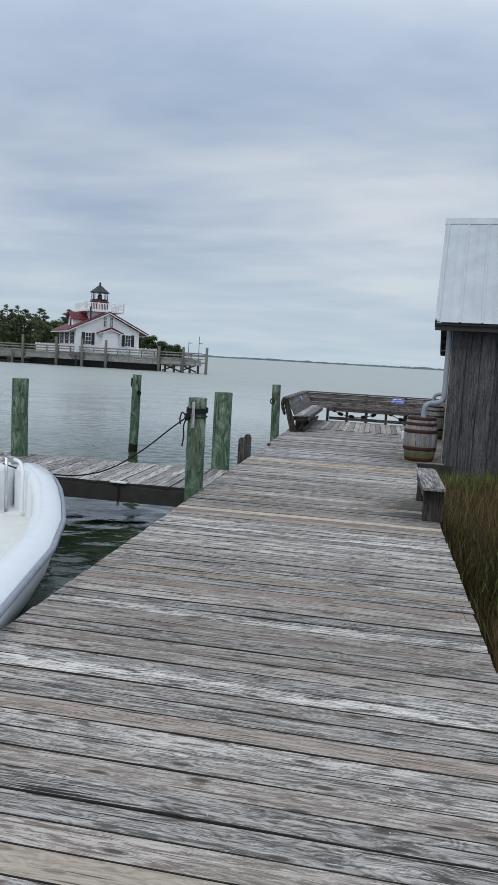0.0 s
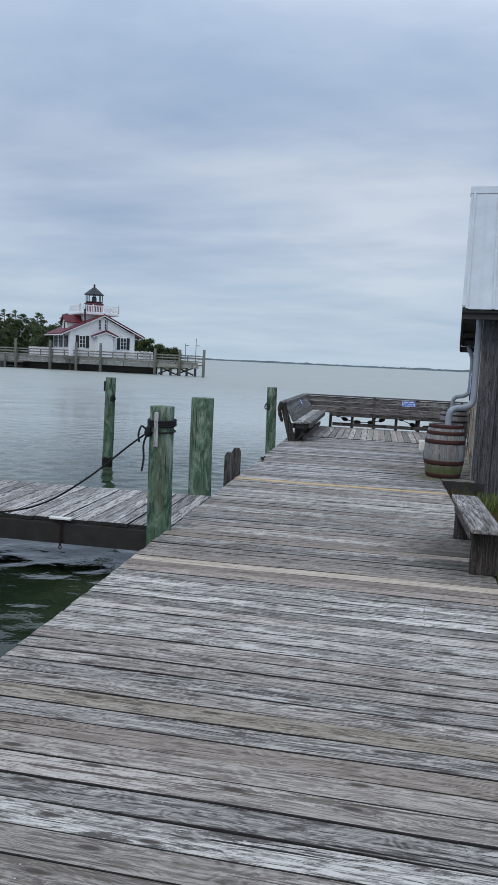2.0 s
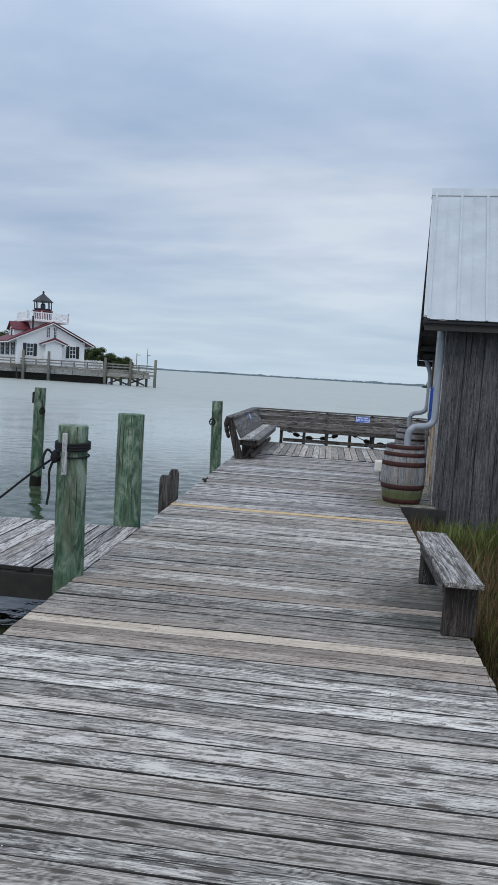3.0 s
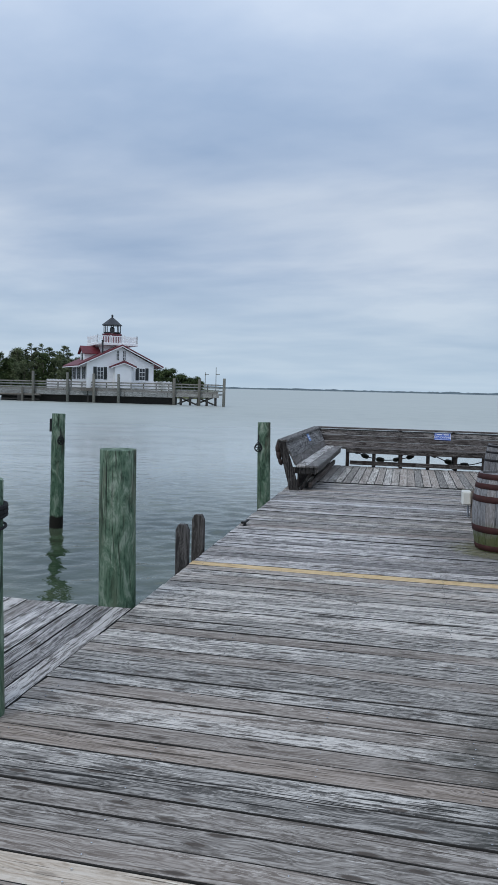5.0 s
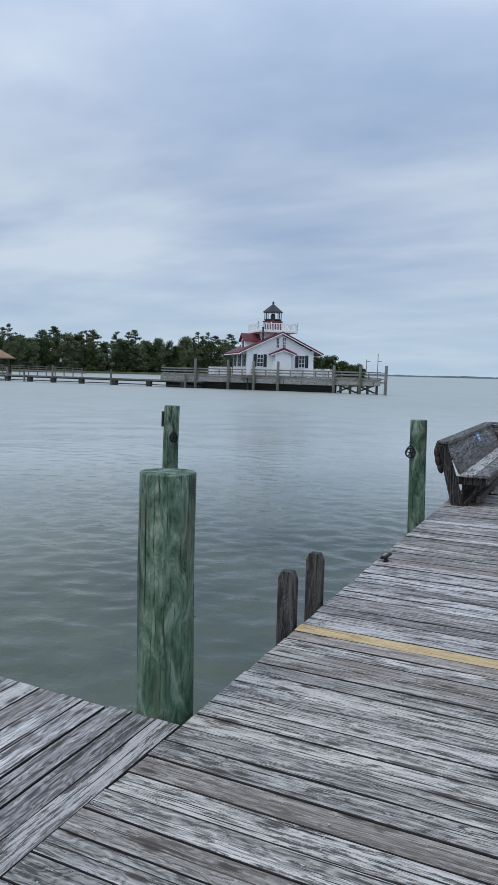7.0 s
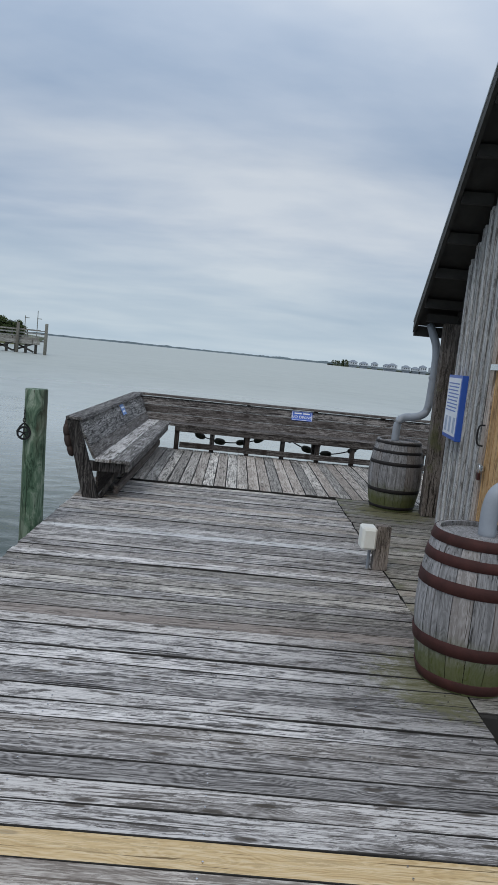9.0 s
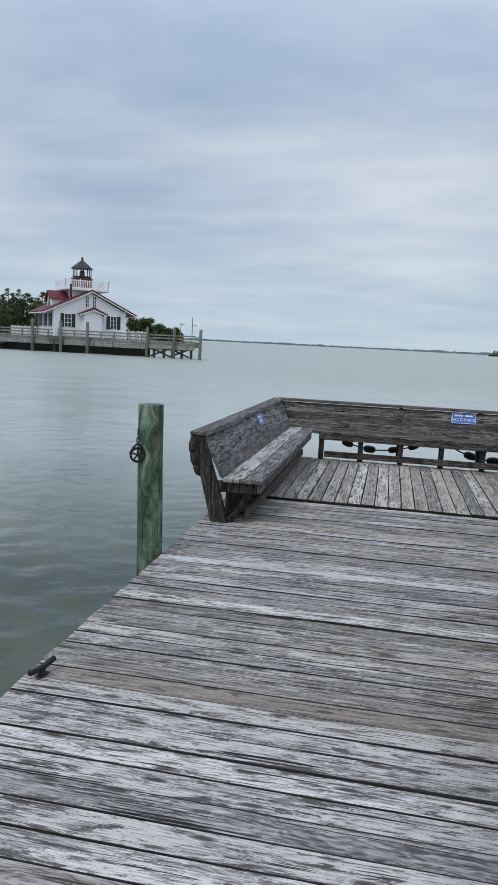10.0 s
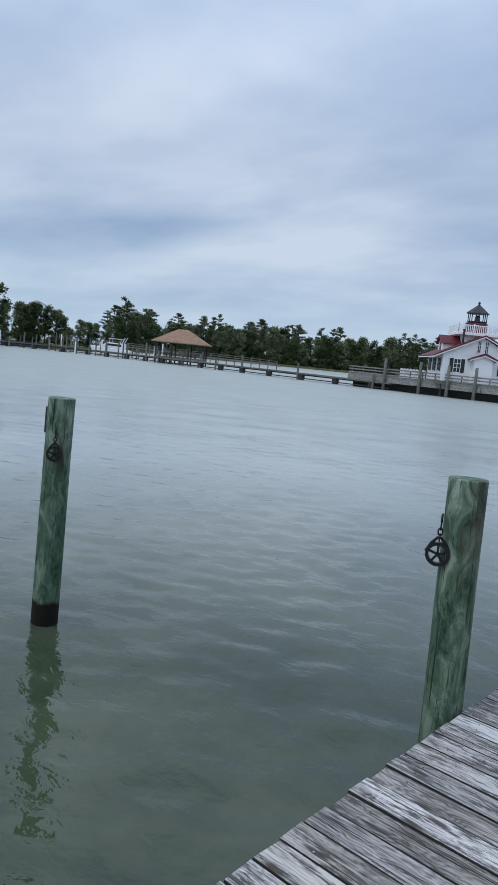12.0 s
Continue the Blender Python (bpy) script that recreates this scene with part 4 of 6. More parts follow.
part("post", box(B(), -0.065, 0.065, -0.05, 0.05, 0, 0.40), post_wood_z, ob, bevel=0.006)
bx = part("outlet_box", box(B(), -0.20, -0.068, -0.11, 0.06, 0.19, 0.39), white_box, ob, "white weatherproof outlet box", bevel=0.014)
part("cover", box(B(), -0.185, -0.08, -0.13, -0.111, 0.205, 0.375), white_box, bx, bevel=0.008)
part("conduit", tube(B(), [(-0.1, 0.0, 0.205), (-0.1, 0.0, 0.0)], 0.014, 8), pvc, ob, "grey conduit")

# ---- small bench ----
ob = thing("small_bench", "low backless plank bench, weathered and flaking", "bench", pose(0.93, 9.98, 0.003))
part("seat", box(B(), -0.145, 0.125, -0.84, 0.88, 0.395, 0.438), seat_wood_y, ob, "pale worn plank seat", bevel=0.006)
for y in (-0.68, 0.66):
    part("leg", box(B(), -0.12, 0.12, y - 0.024, y + 0.024, 0, 0.394), shaded_leg_wood_z, ob, bevel=0.005)
part("apron", box(B(), -0.135, -0.10, -0.655, 0.635, 0.30, 0.394), bench_wood_y, ob, bevel=0.004)

# ---- benches at the dock's end ----
def slanted(bm, y0, y1, low, high, thick):
    """A board from low (x, z) to high (x, z), made thick towards -x, from y0 to y1."""
    (xa, za), (xb, zb) = low, high
    return prism_y(bm, [(xa, za), (xb, zb), (xb - thick, zb), (xa - thick, za)], y0, y1)


def prism_y(bm, pts, y0, y1):
    lo, hi = [bm.verts.new((x, y0, z)) for x, z in pts], [bm.verts.new((x, y1, z)) for x, z in pts]
    bm.faces.new(lo); bm.faces.new(hi[::-1])
    for k in range(len(pts)):
        bm.faces.new((lo[k], hi[k], hi[(k + 1) % len(pts)], lo[(k + 1) % len(pts)]))
    return bm


def dock_bench(name_label, m, length, ends, tone_seat, lower_open, leg_step, seat_wood, back):
    """A bench along local y, with its seat facing local +x. The back leans towards -x."""
    ob = thing("dock_bench", name_label, "bench", m, "benches at the dock's end")
    for k in range(3):
        t0, t1 = -0.05 + 0.345 * k, -0.05 + 0.345 * (k + 1) - 0.012
        lo, hi = (-0.40 - 0.21 * t0, 0.46 + 0.40 * t0), (-0.40 - 0.21 * t1, 0.46 + 0.40 * t1)
        part("back_board", slanted(B(), *back, lo, hi, 0.035), tone_seat, ob, bevel=0.004)
    part("cap", prism_y(B(), [(-0.555, 0.862), (-0.575, 0.90), (-0.745, 0.90), (-0.745, 0.865)], back[0] - 0.06, back[1]), tone_seat, ob, "flat cap rail", bevel=0.005)
    for x0, x1 in ((-0.395, -0.205), (-0.195, 0.0)):
        part("seat_board", box(B(), x0, x1, -0.02 if ends else -0.1, length + (0.37 if ends else 0), 0.415, 0.455), seat_wood, ob, "worn seat plank", bevel=0.006)
    part("apron", box(B(), -0.05, -0.01, 0.0, length, 0.325, 0.414), tone_seat, ob, bevel=0.004)
    y, n = 0.0, int(round(length / leg_step))
    for k in range(n + 1):
        y = 0.0 + (length - 0.1) * k / n
        if lower_open:
            part("leg", box(B(), -0.125, -0.055, y, y + 0.08, 0.0, 0.414), shaded_leg_wood_z, ob, bevel=0.005)
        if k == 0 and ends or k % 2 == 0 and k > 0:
            part("back_support", prism_y(B(), [(-0.325, 0.0), (-0.505, 0.0), (-0.735, 0.86), (-0.605, 0.86)], y - 0.02, y + 0.045), shaded_leg_wood_z, ob, "wide leaning back support", bevel=0.005)
            part("seat_bearer", box(B(), -0.47, -0.06, y + 0.046, y + 0.09, 0.30, 0.412), shaded_leg_wood_z, ob, bevel=0.004)
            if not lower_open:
                part("brace", beam(B(), (-0.14, y + 0.07, 0.31), (-0.32, y + 0.07, 0.0), 0.045, 0.09, (0, 1, 0)), shaded_leg_wood_z, ob, bevel=0.004)
    part("lower_rail", box(B(), *((-0.05, -0.01) if lower_open else (-0.18, -0.13)), 0.1, length, 0.05, 0.145), bench_wood_y, ob, bevel=0.004)
    if not lower_open:
        part("kick_panel", box(B(), -0.385, -0.36, 0.1, length, 0.02, 0.40), bench_wood_y, ob, "dark board closing the back under the seat", bevel=0.003)
    return ob


dock_bench("dark weathered timber bench with a high leaning back", pose(-1.53, 19.1, 0.003), 4.5, True, bench_back_y, False, 1.1, seat_wood_y, (0.03, 5.1))
dock_bench("long dark timber bench closing the end of the dock", pose(-1.42, 23.58, 0.003, 0, 0, -90), 5.7, False, bench_wood_y, True, 0.62, bench_wood_y, (-0.72, 5.7))

def lettered(text, size, mat, parent, m):
    cu = bpy.data.curves.new("lettering", "FONT")
    cu.body, cu.size, cu.align_x, cu.align_y, cu.extrude = text, size, "CENTER", "CENTER", 0.0015
    tmp = new("lettering_source", cu)
    me = bpy.data.meshes.new_from_object(tmp.evaluated_get(bpy.context.evaluated_depsgraph_get()))
    bpy.data.objects.remove(tmp)
    me.name = "lettering"
    me.materials.clear()
    me.materials.append(mat)
    ob = new("lettering", me)
    ob.parent = parent
    ob.matrix_basis = m
    return ob


no_dive = thing("warning_sign", "small blue warning sign with white letters on the bench back", "sign", pose(0.82, 24.128, 0.765, 62.3, 0, 0))
part("plate", box(B(), -0.19, 0.19, -0.095, 0.095, -0.004, 0.004), blue_sign, no_dive, bevel=0.003)
for a in ((-0.18, 0.18, 0.08, 0.086), (-0.18, 0.18, -0.086, -0.08), (-0.18, -0.174, -0.08, 0.08), (0.174, 0.18, -0.08, 0.08)):
    part("border", box(B(), *a, 0.004, 0.0055), white_sign, no_dive)
lettered("NO DIVING", 0.074, white_sign, no_dive, pose(0, -0.028, 0.006))
for a, b in ((-0.14, -0.01), (0.02, 0.14)):
    part("print_line", box(B(), a, b, 0.034, 0.058, 0.004, 0.0055), white_sign, no_dive)
small = thing("small_sign", "small faded blue sign on the bench back", "sign", pose(-2.086, 21.9, 0.775, 0, 62.3, 0))
part("plate", box(B(), -0.085, 0.085, -0.15, 0.15, -0.003, 0.003), plain("faded_blue", (0.12, 0.25, 0.55), 0.5), small, bevel=0.002)
for k in range(2):
    part("print_line", box(B(), -0.04 + 0.06 * k, -0.015 + 0.06 * k, -0.1, 0.1, 0.003, 0.0045), white_sign, small)


# ---- floats hung behind the benches ----
def float_string(pts, mat, label, size=0.058):
    ob = thing("float_line", label, "net floats", None, "net floats behind the benches")
    path = smooth_path(pts, 8)
    part("line", tube(B(), path, 0.012, 6), rope_mat, ob, "dark line")
    rnd = random.Random(len(path))
    for i in range(2, len(path) - 2, 6):
        d = (path[i + 1] - path[i - 1]).normalized()
        q = d.to_track_quat("Z", "Y").to_matrix().to_4x4()
        r = size * rnd.uniform(0.85, 1.1)
        rings = [(r * 0.3, -r * 1.7), (r * 0.8, -r * 1.3), (r, -r * 0.5), (r, r * 0.5), (r * 0.8, r * 1.3), (r * 0.3, r * 1.7)]
        part("float", lathe(B(), rings, 12), mat, ob, smooth=True, m=Matrix.Translation(path[i]) @ q)
    return ob


float_string([(-1.3, 24.3, 0.36), (-1.0, 24.35, 0.2), (-0.5, 24.35, 0.12), (0.0, 24.35, 0.2), (0.3, 24.3, 0.36)], float_mat, "string of olive net floats sagging behind the bench")
float_string([(0.5, 24.3, 0.36), (1.0, 24.35, 0.14), (1.5, 24.35, 0.1), (2.2, 24.3, 0.34)], float_mat, "string of olive net floats behind the long bench")
float_string([(-2.285, 19.3, 0.84), (-2.30, 19.3, 0.72), (-2.27, 19.3, 0.56), (-2.22, 19.3, 0.42)], brown_float, "brown net floats hung behind the bench end", 0.045)

# ---- posts' fittings, stakes, cleat ----
def pulley(x, y, z, turn, label):
    ob = thing("pulley", label, "pulley", pose(x, y, z, 0, 0, turn) @ Matrix.Scale(0.76, 4), "hanging pulleys")
    part("eye", tube(B(), smooth_path([(0, 0.03, 0.24), (0, -0.01, 0.25), (0, -0.03, 0.22), (0, -0.01, 0.19), (0, 0.03, 0.2)], 3), 0.008, 6), black, ob)
    for k in range(3):
        zc = 0.17 - 0.04 * k
        a = (0.016, 0) if k % 2 else (0, 0.016)
        ring = [(a[0] * math.cos(t), -0.03 + a[1] * math.cos(t), zc + 0.027 * math.sin(t)) for t in (2 * math.pi * i / 10 for i in range(11))]
        part("chain_link", tube(B(), ring, 0.006, 5), black, ob)
    def ringx(r0, r1, h, zc):
        bm = B()
        n = 24
        loops = [[bm.verts.new((r * math.cos(2 * math.pi * k / n), -0.03 + yy, zc + r * math.sin(2 * math.pi * k / n))) for k in range(n)] for r, yy in ((r0, -h), (r1, -h), (r1, h), (r0, h))]
        for a, b in zip(loops, loops[1:] + loops[:1]):
            for k in range(n):
                bm.faces.new((a[k], a[(k + 1) % n], b[(k + 1) % n], b[k]))
        return bm
    wheel = part("wheel", ringx(0.062, 0.085, 0.016, -0.03), black, ob, "black five-spoked wheel")
    for k in range(5):
        a = 2 * math.pi * k / 5 + math.pi / 2
        part("spoke", beam(B(), (0, -0.03, -0.03), (0.066 * math.cos(a), -0.03, -0.03 + 0.066 * math.sin(a)), 0.016, 0.018, (0, 1, 0)), black, wheel)
    part("strap", tube(B(), [(-0.084, -0.03, -0.02), (-0.05, -0.03, 0.045), (-0.012, -0.03, 0.088), (0.012, -0.03, 0.088), (0.05, -0.03, 0.045), (0.084, -0.03, -0.02)], 0.011, 6), black, ob, "iron strap")
    return ob


pulley(-2.37, 17.83, 0.865, 23, "black iron pulley on a short chain from the dock post")
pulley(-5.76, 17.665, 0.855, 52, "black iron pulley on a short chain from the water post")
for y, h in ((13.60, 0.37), (14.18, 0.375)):
    ob = thing("ladder_stile", "dark grey wooden stake with a clipped round top", "stake", pose(-2.28, y, 0), "ladder stiles at the dock edge")
    pts = [(-0.075, -1.4), (0.075, -1.4), (0.075, h - 0.06), (0.045, h), (-0.045, h), (-0.075, h - 0.06)]
    bm = extrude_poly(B(), [(p * 0.92, q) for p, q in pts], "y", -0.035, 0.035)
    part("stake", bm, wood("stake_wood", "z", (0.035, 0.032, 0.03), (0.08, 0.074, 0.07), (0.14, 0.133, 0.13), -0.5) if y < 14 else bpy.data.materials["stake_wood"], ob, bevel=0.006)
ob = thing("cleat", "small black iron mooring cleat on the planks", "cleat", pose(-2.06, 15.6, 0.004, 0, 0, 80) @ Matrix.Scale(0.8, 4))
part("base", box(B(), -0.05, 0.05, -0.025, 0.025, 0, 0.012), black, ob, bevel=0.004)
part("horn", tube(B(), smooth_path([(-0.125, 0, 0.068), (-0.06, 0, 0.06), (0, 0, 0.055), (0.06, 0, 0.06), (0.125, 0, 0.068)], 3), 0.021, 8), black, ob, smooth=True)
part("stem", lathe(B(), [(0.03, 0.01), (0.022, 0.03), (0.024, 0.055)], 10), black, ob)

# mooring line from the roped post to the boat
band = thing("post_strap", "black rope wound round the post top", "rope", pose(-2.245, 9.9, 0))
for k, z in enumerate((1.03, 1.095, 1.118, 1.14)):
    part("turn", tube(B(), [(0.138 * math.cos(a), 0.138 * math.sin(a), z + 0.008 * math.sin(a)) for a in (2 * math.pi * i / 24 for i in range(25))], 0.008 if k == 0 else 0.014, 6), rope_mat, band)
line = thing("mooring_line", "dark mooring rope sagging from the post to the boat", "rope")
knot = Vector((-2.36, 9.80, 1.02))
part("rope", tube(B(), smooth_path([knot, (-2.55, 9.72, 0.86), (-2.9, 9.62, 0.55), (-3.3, 9.5, 0.28), (-3.7, 9.42, 0.16), (-4.1, 9.35, 0.15), (-4.42, 9.2, 0.20), (-4.55, 8.9, 0.32)], 6), 0.010, 7), rope_mat, line, smooth=True)
part("knot", lathe(B(), [(0.01, -0.05), (0.035, -0.03), (0.04, 0.0), (0.03, 0.04), (0.01, 0.06)], 10), rope_mat, line, m=Matrix.Translation(knot))
part("loose_end", tube(B(), smooth_path([knot, (-2.39, 9.76, 0.9), (-2.385, 9.76, 0.75), (-2.40, 9.75, 0.62)], 4), 0.011, 6), rope_mat, line)
part("loose_end", tube(B(), smooth_path([knot, (-2.42, 9.78, 1.08), (-2.44, 9.74, 1.0), (-2.43, 9.74, 0.92)], 4), 0.011, 6), rope_mat, line)

chain = thing("hanging_chain", "short rusty chain hanging from the finger pier's edge", "chain", pose(-3.35, 9.925, 0))
for k in range(8):
    zc = -0.02 - 0.04 * k
    a = (0.014, 0) if k % 2 else (0, 0.014)
    part("chain_link", tube(B(), [(a[0] * math.cos(t), a[1] * math.cos(t), zc + 0.026 * math.sin(t)) for t in (2 * math.pi * i / 10 for i in range(11))], 0.006, 5), rust, chain)
part("ring_plate", box(B(), -0.12, 0.12, -0.02, 0.05, 0.003, 0.02), white_box, chain, "pale plate on the plank edge")

# ---- boat ----
boat = thing("boat", "white open motor boat with a rounded bow, moored at the dock", "boat", pose(-4.6, 9.5, WATER_Z, 0, 0, 13))


def hull_half(s):
    """Half beam at s metres behind the bow."""
    return 1.22 * min(1.0, (max(s, 0) / 3.4)) ** 0.5


bm = B()
secs = []
stations = [0.0, 0.06, 0.2, 0.45, 0.8, 1.3, 2.0, 2.8, 3.8, 5.0, 6.2]
for s in stations:
    w = hull_half(s) + 0.02
    sheer = 0.80 + 0.10 * math.exp(-s / 2.0)
    ring = []
    for f, z in ((1.0, sheer), (1.02, sheer - 0.06), (0.97, sheer - 0.25), (0.86, sheer - 0.5), (0.7, 0.05), (0.0, -0.25)):
        ring.append((w * f, -s - (0.35 * (1 - z / sheer) if s < 2 else 0) , z))
    loop = ring + [(-x, y, z) for x, y, z in ring[-2::-1]]
    secs.append([bm.verts.new(p) for p in loop])
for a, b in zip(secs, secs[1:]):
    for k in range(len(a) - 1):
        bm.faces.new((a[k], a[k + 1], b[k + 1], b[k]))
bm.faces.new(secs[-1])
part("hull", bm, gel, boat, smooth=True)
bm = B()
secs = []
for s in stations[1:]:
    w = hull_half(s) + 0.02
    sheer = 0.80 + 0.10 * math.exp(-s / 2.0)
    inner = max(0.02, w - 0.30 - 0.1 * math.exp(-s))
    sy = -s - (0.30 if s < 1 else 0.0) * (1 - s)
    ring = [(w, -s, sheer), (w * 0.96, -s, sheer + 0.045), ((w + inner) / 2, (-s + sy) / 2, sheer + 0.065), (inner + 0.04, sy, sheer + 0.05), (inner, sy, sheer + 0.0), (inner - 0.02 if inner > 0.05 else inner, sy, 0.42), (0.0, sy, 0.40)]
    loop = ring + [(-x, y, z) for x, y, z in ring[-2::-1]]
    secs.append([bm.verts.new(p) for p in loop])
for a, b in zip(secs, secs[1:]):
    for k in range(len(a) - 1):
        bm.faces.new((a[k], a[k + 1], b[k + 1], b[k]))
part("deck_liner", bm, gel, boat, "smooth white deck and cockpit liner", smooth=True)
for side in (-1, 1):
    pts = [(side * (hull_half(s) + 0.045), -s + 0.02, 0.775 + 0.10 * math.exp(-s / 2.0)) for s in [0.0, 0.03, 0.1, 0.2, 0.45, 0.8, 1.3, 2.0, 2.8, 3.8, 5.0, 6.2]]
    part("rub_rail", tube(B(), pts, 0.026, 8), rub, boat, "grey rub rail", smooth=True)
part("bow_post", tube(B(), [(0.0, -0.75, 0.4), (0.0, -0.75, 1.16)], 0.022, 12), steel, boat, "polished steel mooring post", smooth=True)
part("post_cap", lathe(B(), [(0.05, 1.15), (0.05, 1.18)], 14, (0, -0.75)), steel, boat)
for side in (-1, 1):
    part("bow_rail", tube(B(), smooth_path([(side * 0.08, -0.7, 1.08), (side * 0.2, -0.85, 1.06), (side * 0.27, -1.0, 0.95), (side * 0.28, -1.05, 0.7), (side * 0.28, -1.05, 0.42)], 5), 0.024, 8), gel, boat, "white tube rail", smooth=True)
part("cockpit_floor", box(B(), -0.7, 0.7, -5.9, -1.0, 0.405, 0.425), gel_in, boat, "cream cockpit floor")
part("console", box(B(), -0.4, 0.4, -4.6, -3.9, 0.426, 1.3), gel, boat, "white steering console", bevel=0.05)

# ---- reeds ----
def reeds(count, seed, x0, x1, y0, y1, base, top, mat, name, label, width=0.008):
    rnd = random.Random(seed)
    verts, faces = [], []
    for _ in range(count):
        x = x0 + (x1 - x0) * rnd.random() ** 1.4
        y = rnd.uniform(y0, y1)
        h = rnd.uniform(0.55, 1.0) * (top - base) * (0.85 + 0.3 * noise.noise((x * 0.8, y * 0.8, 3)))
        lx, ly = rnd.gauss(0, 0.16), rnd.gauss(0, 0.16)
        a = rnd.uniform(0, math.pi)
        cx, cy = width * math.cos(a), width * math.sin(a)
        i = len(verts)
        for t, w in ((0, 1.0), (0.45, 0.8), (0.8, 0.55), (1.0, 0.1)):
            px, py, pz = x + lx * t * t * h, y + ly * t * t * h, base + h * t * (1 - 0.1 * t * (abs(lx) + abs(ly)))
            verts += [(px - cx * w, py - cy * w, pz), (px + cx * w, py + cy * w, pz)]
        for k in range(3):
            faces.append((i + 2 * k, i + 2 * k + 1, i + 2 * k + 3, i + 2 * k + 2))
    me = bpy.data.meshes.new(name)
    me.from_pydata(verts, [], faces)
    me.materials.append(mat)
    return tagged(new(name, me), label, "marsh grass", kind="stuff")


reeds(26000, 4, 1.10, 7.0, -2, 14.7, -0.75, 0.22, reed_mat, "reeds", "dry brown marsh reeds growing beside the dock")
reeds(2600, 5, 1.12, 4.0, 2, 14.6, -0.75, 0.12, green_reed, "green_weeds", "green weeds among the reeds by the hut", 0.012)
reeds(1500, 6, 1.5, 4.0, 13.2, 14.6, -0.75, 0.3, green_reed, "hut_weeds", "bright green weeds at the foot of the hut wall", 0.014)

# ---- lighthouse cottage ----
house = thing("lighthouse_cottage", "white screw-pile lighthouse cottage with red metal roofs", "house", pose(-42.2, 104.5, 0, 0, 0, 38.6))
HW, EZ, AZ, FZ = 4.75, 4.75, 7.35, 1.35
part("wall", box(B(), -HW, HW, -HW, HW, FZ, EZ), white_paint, house, "white clapboard wall")
bm = extrude_poly(B(), [(-HW, EZ - 0.02), (HW, EZ - 0.02), (0, AZ - 0.28)], "y", -HW + 0.004, HW - 0.004)
part("gable_wall", bm, white_paint, house)
for k in range(14):
    z = FZ + 0.2 + 0.24 * k
    part("clapboard", box(B(), -HW - 0.012, HW + 0.012, -HW - 0.014, -HW - 0.002, z, z + 0.225), white_paint, house)
for side in (-1, 1):
    bm = extrude_poly(B(), [(0, AZ), (side * 5.95, EZ - 0.25), (side * 5.95, EZ - 0.42), (0, AZ - 0.17)], "y", -5.35, 5.35)
    part("roof_slope", bm, red_roof, house, "red metal roof slope")
    part("barge_board", extrude_poly(B(), [(0, AZ - 0.10), (side * 5.99, EZ - 0.36), (side * 5.99, EZ - 0.50), (0, AZ - 0.25)], "y", -5.40, -5.352), white_paint, house)
    part("roof_edge", extrude_poly(B(), [(0, AZ + 0.09), (side * 6.03, EZ - 0.19), (side * 6.03, EZ - 0.35), (0, AZ - 0.095)], "y", -5.44, -5.353), red_roof, house, "dark red metal roof edge")
    part("gutter", box(B(), *sorted((side * 5.85, side * 6.03)), -5.3, 5.3, EZ - 0.54, EZ - 0.43), white_paint, house)
# side dormer
for side in (-1,):
    bm = extrude_poly(B(), [(-1.25, 5.1), (1.25, 5.1), (1.25, 6.3), (0, 7.15), (-1.25, 6.3)], "x", *sorted((side * 1.8, side * 4.3)))
    dm = part("dormer", bm, white_paint, house, "white gabled dormer")
    for s in (-1, 1):
        part("dormer_roof", extrude_poly(B(), [(0, 7.3), (s * 1.6, 6.2), (s * 1.6, 6.1), (0, 7.17)], "x", *sorted((side * 1.5, side * 4.65))), red_roof, dm)
    part("dormer_window", box(B(), *sorted((side * 4.302, side * 4.34)), -0.45, 0.45, 5.3, 6.3), dark_glass, dm)


def cottage_window(x, y, z, w, h, shutters, turn):
    m = pose(x, y, z, 0, 0, turn)
    wd = part("window", box(B(), -w / 2 - 0.07, w / 2 + 0.07, -0.05, 0.0, -0.08, h + 0.08), white_paint, house, m=m)
    part("pane", box(B(), -w / 2, w / 2, -0.056, -0.051, 0, h), dark_glass, wd)
    part("glazing_bar", box(B(), -0.025, 0.025, -0.064, -0.057, 0, h), white_paint, wd)
    for k in (0.33, 0.66):
        part("glazing_bar", box(B(), -w / 2, w / 2, -0.063, -0.057, h * k - 0.02, h * k + 0.02), white_paint, wd)
    if shutters:
        for s in (-1, 1):
            part("shutter", box(B(), *sorted((s * (w / 2 + 0.09), s * (w / 2 + 0.55))), -0.06, -0.005, -0.06, h + 0.06), dark_shutter, wd, "dark shutter")


for x in (-2.95, 3.05):
    cottage_window(x, -HW - 0.016, 2.6, 0.78, 1.6, True, 0)
for x in (-0.48, 0.45):
    cottage_window(x, -HW - 0.016, 5.25, 0.34, 1.35, False, 0)
for y in (-2.9, 0.2, 3.2):
    cottage_window(-HW, y, 2.6, 0.78, 1.6, True, -90)
porch = part("porch", box(B(), -1.15, 1.15, -5.95, -HW - 0.016, FZ, 4.3), white_paint, house, "white entrance porch")
part("porch_gable", extrude_poly(B(), [(-1.15, 4.28), (1.15, 4.28), (0, 4.85)], "y", -5.94, -HW - 0.02), white_paint, porch)
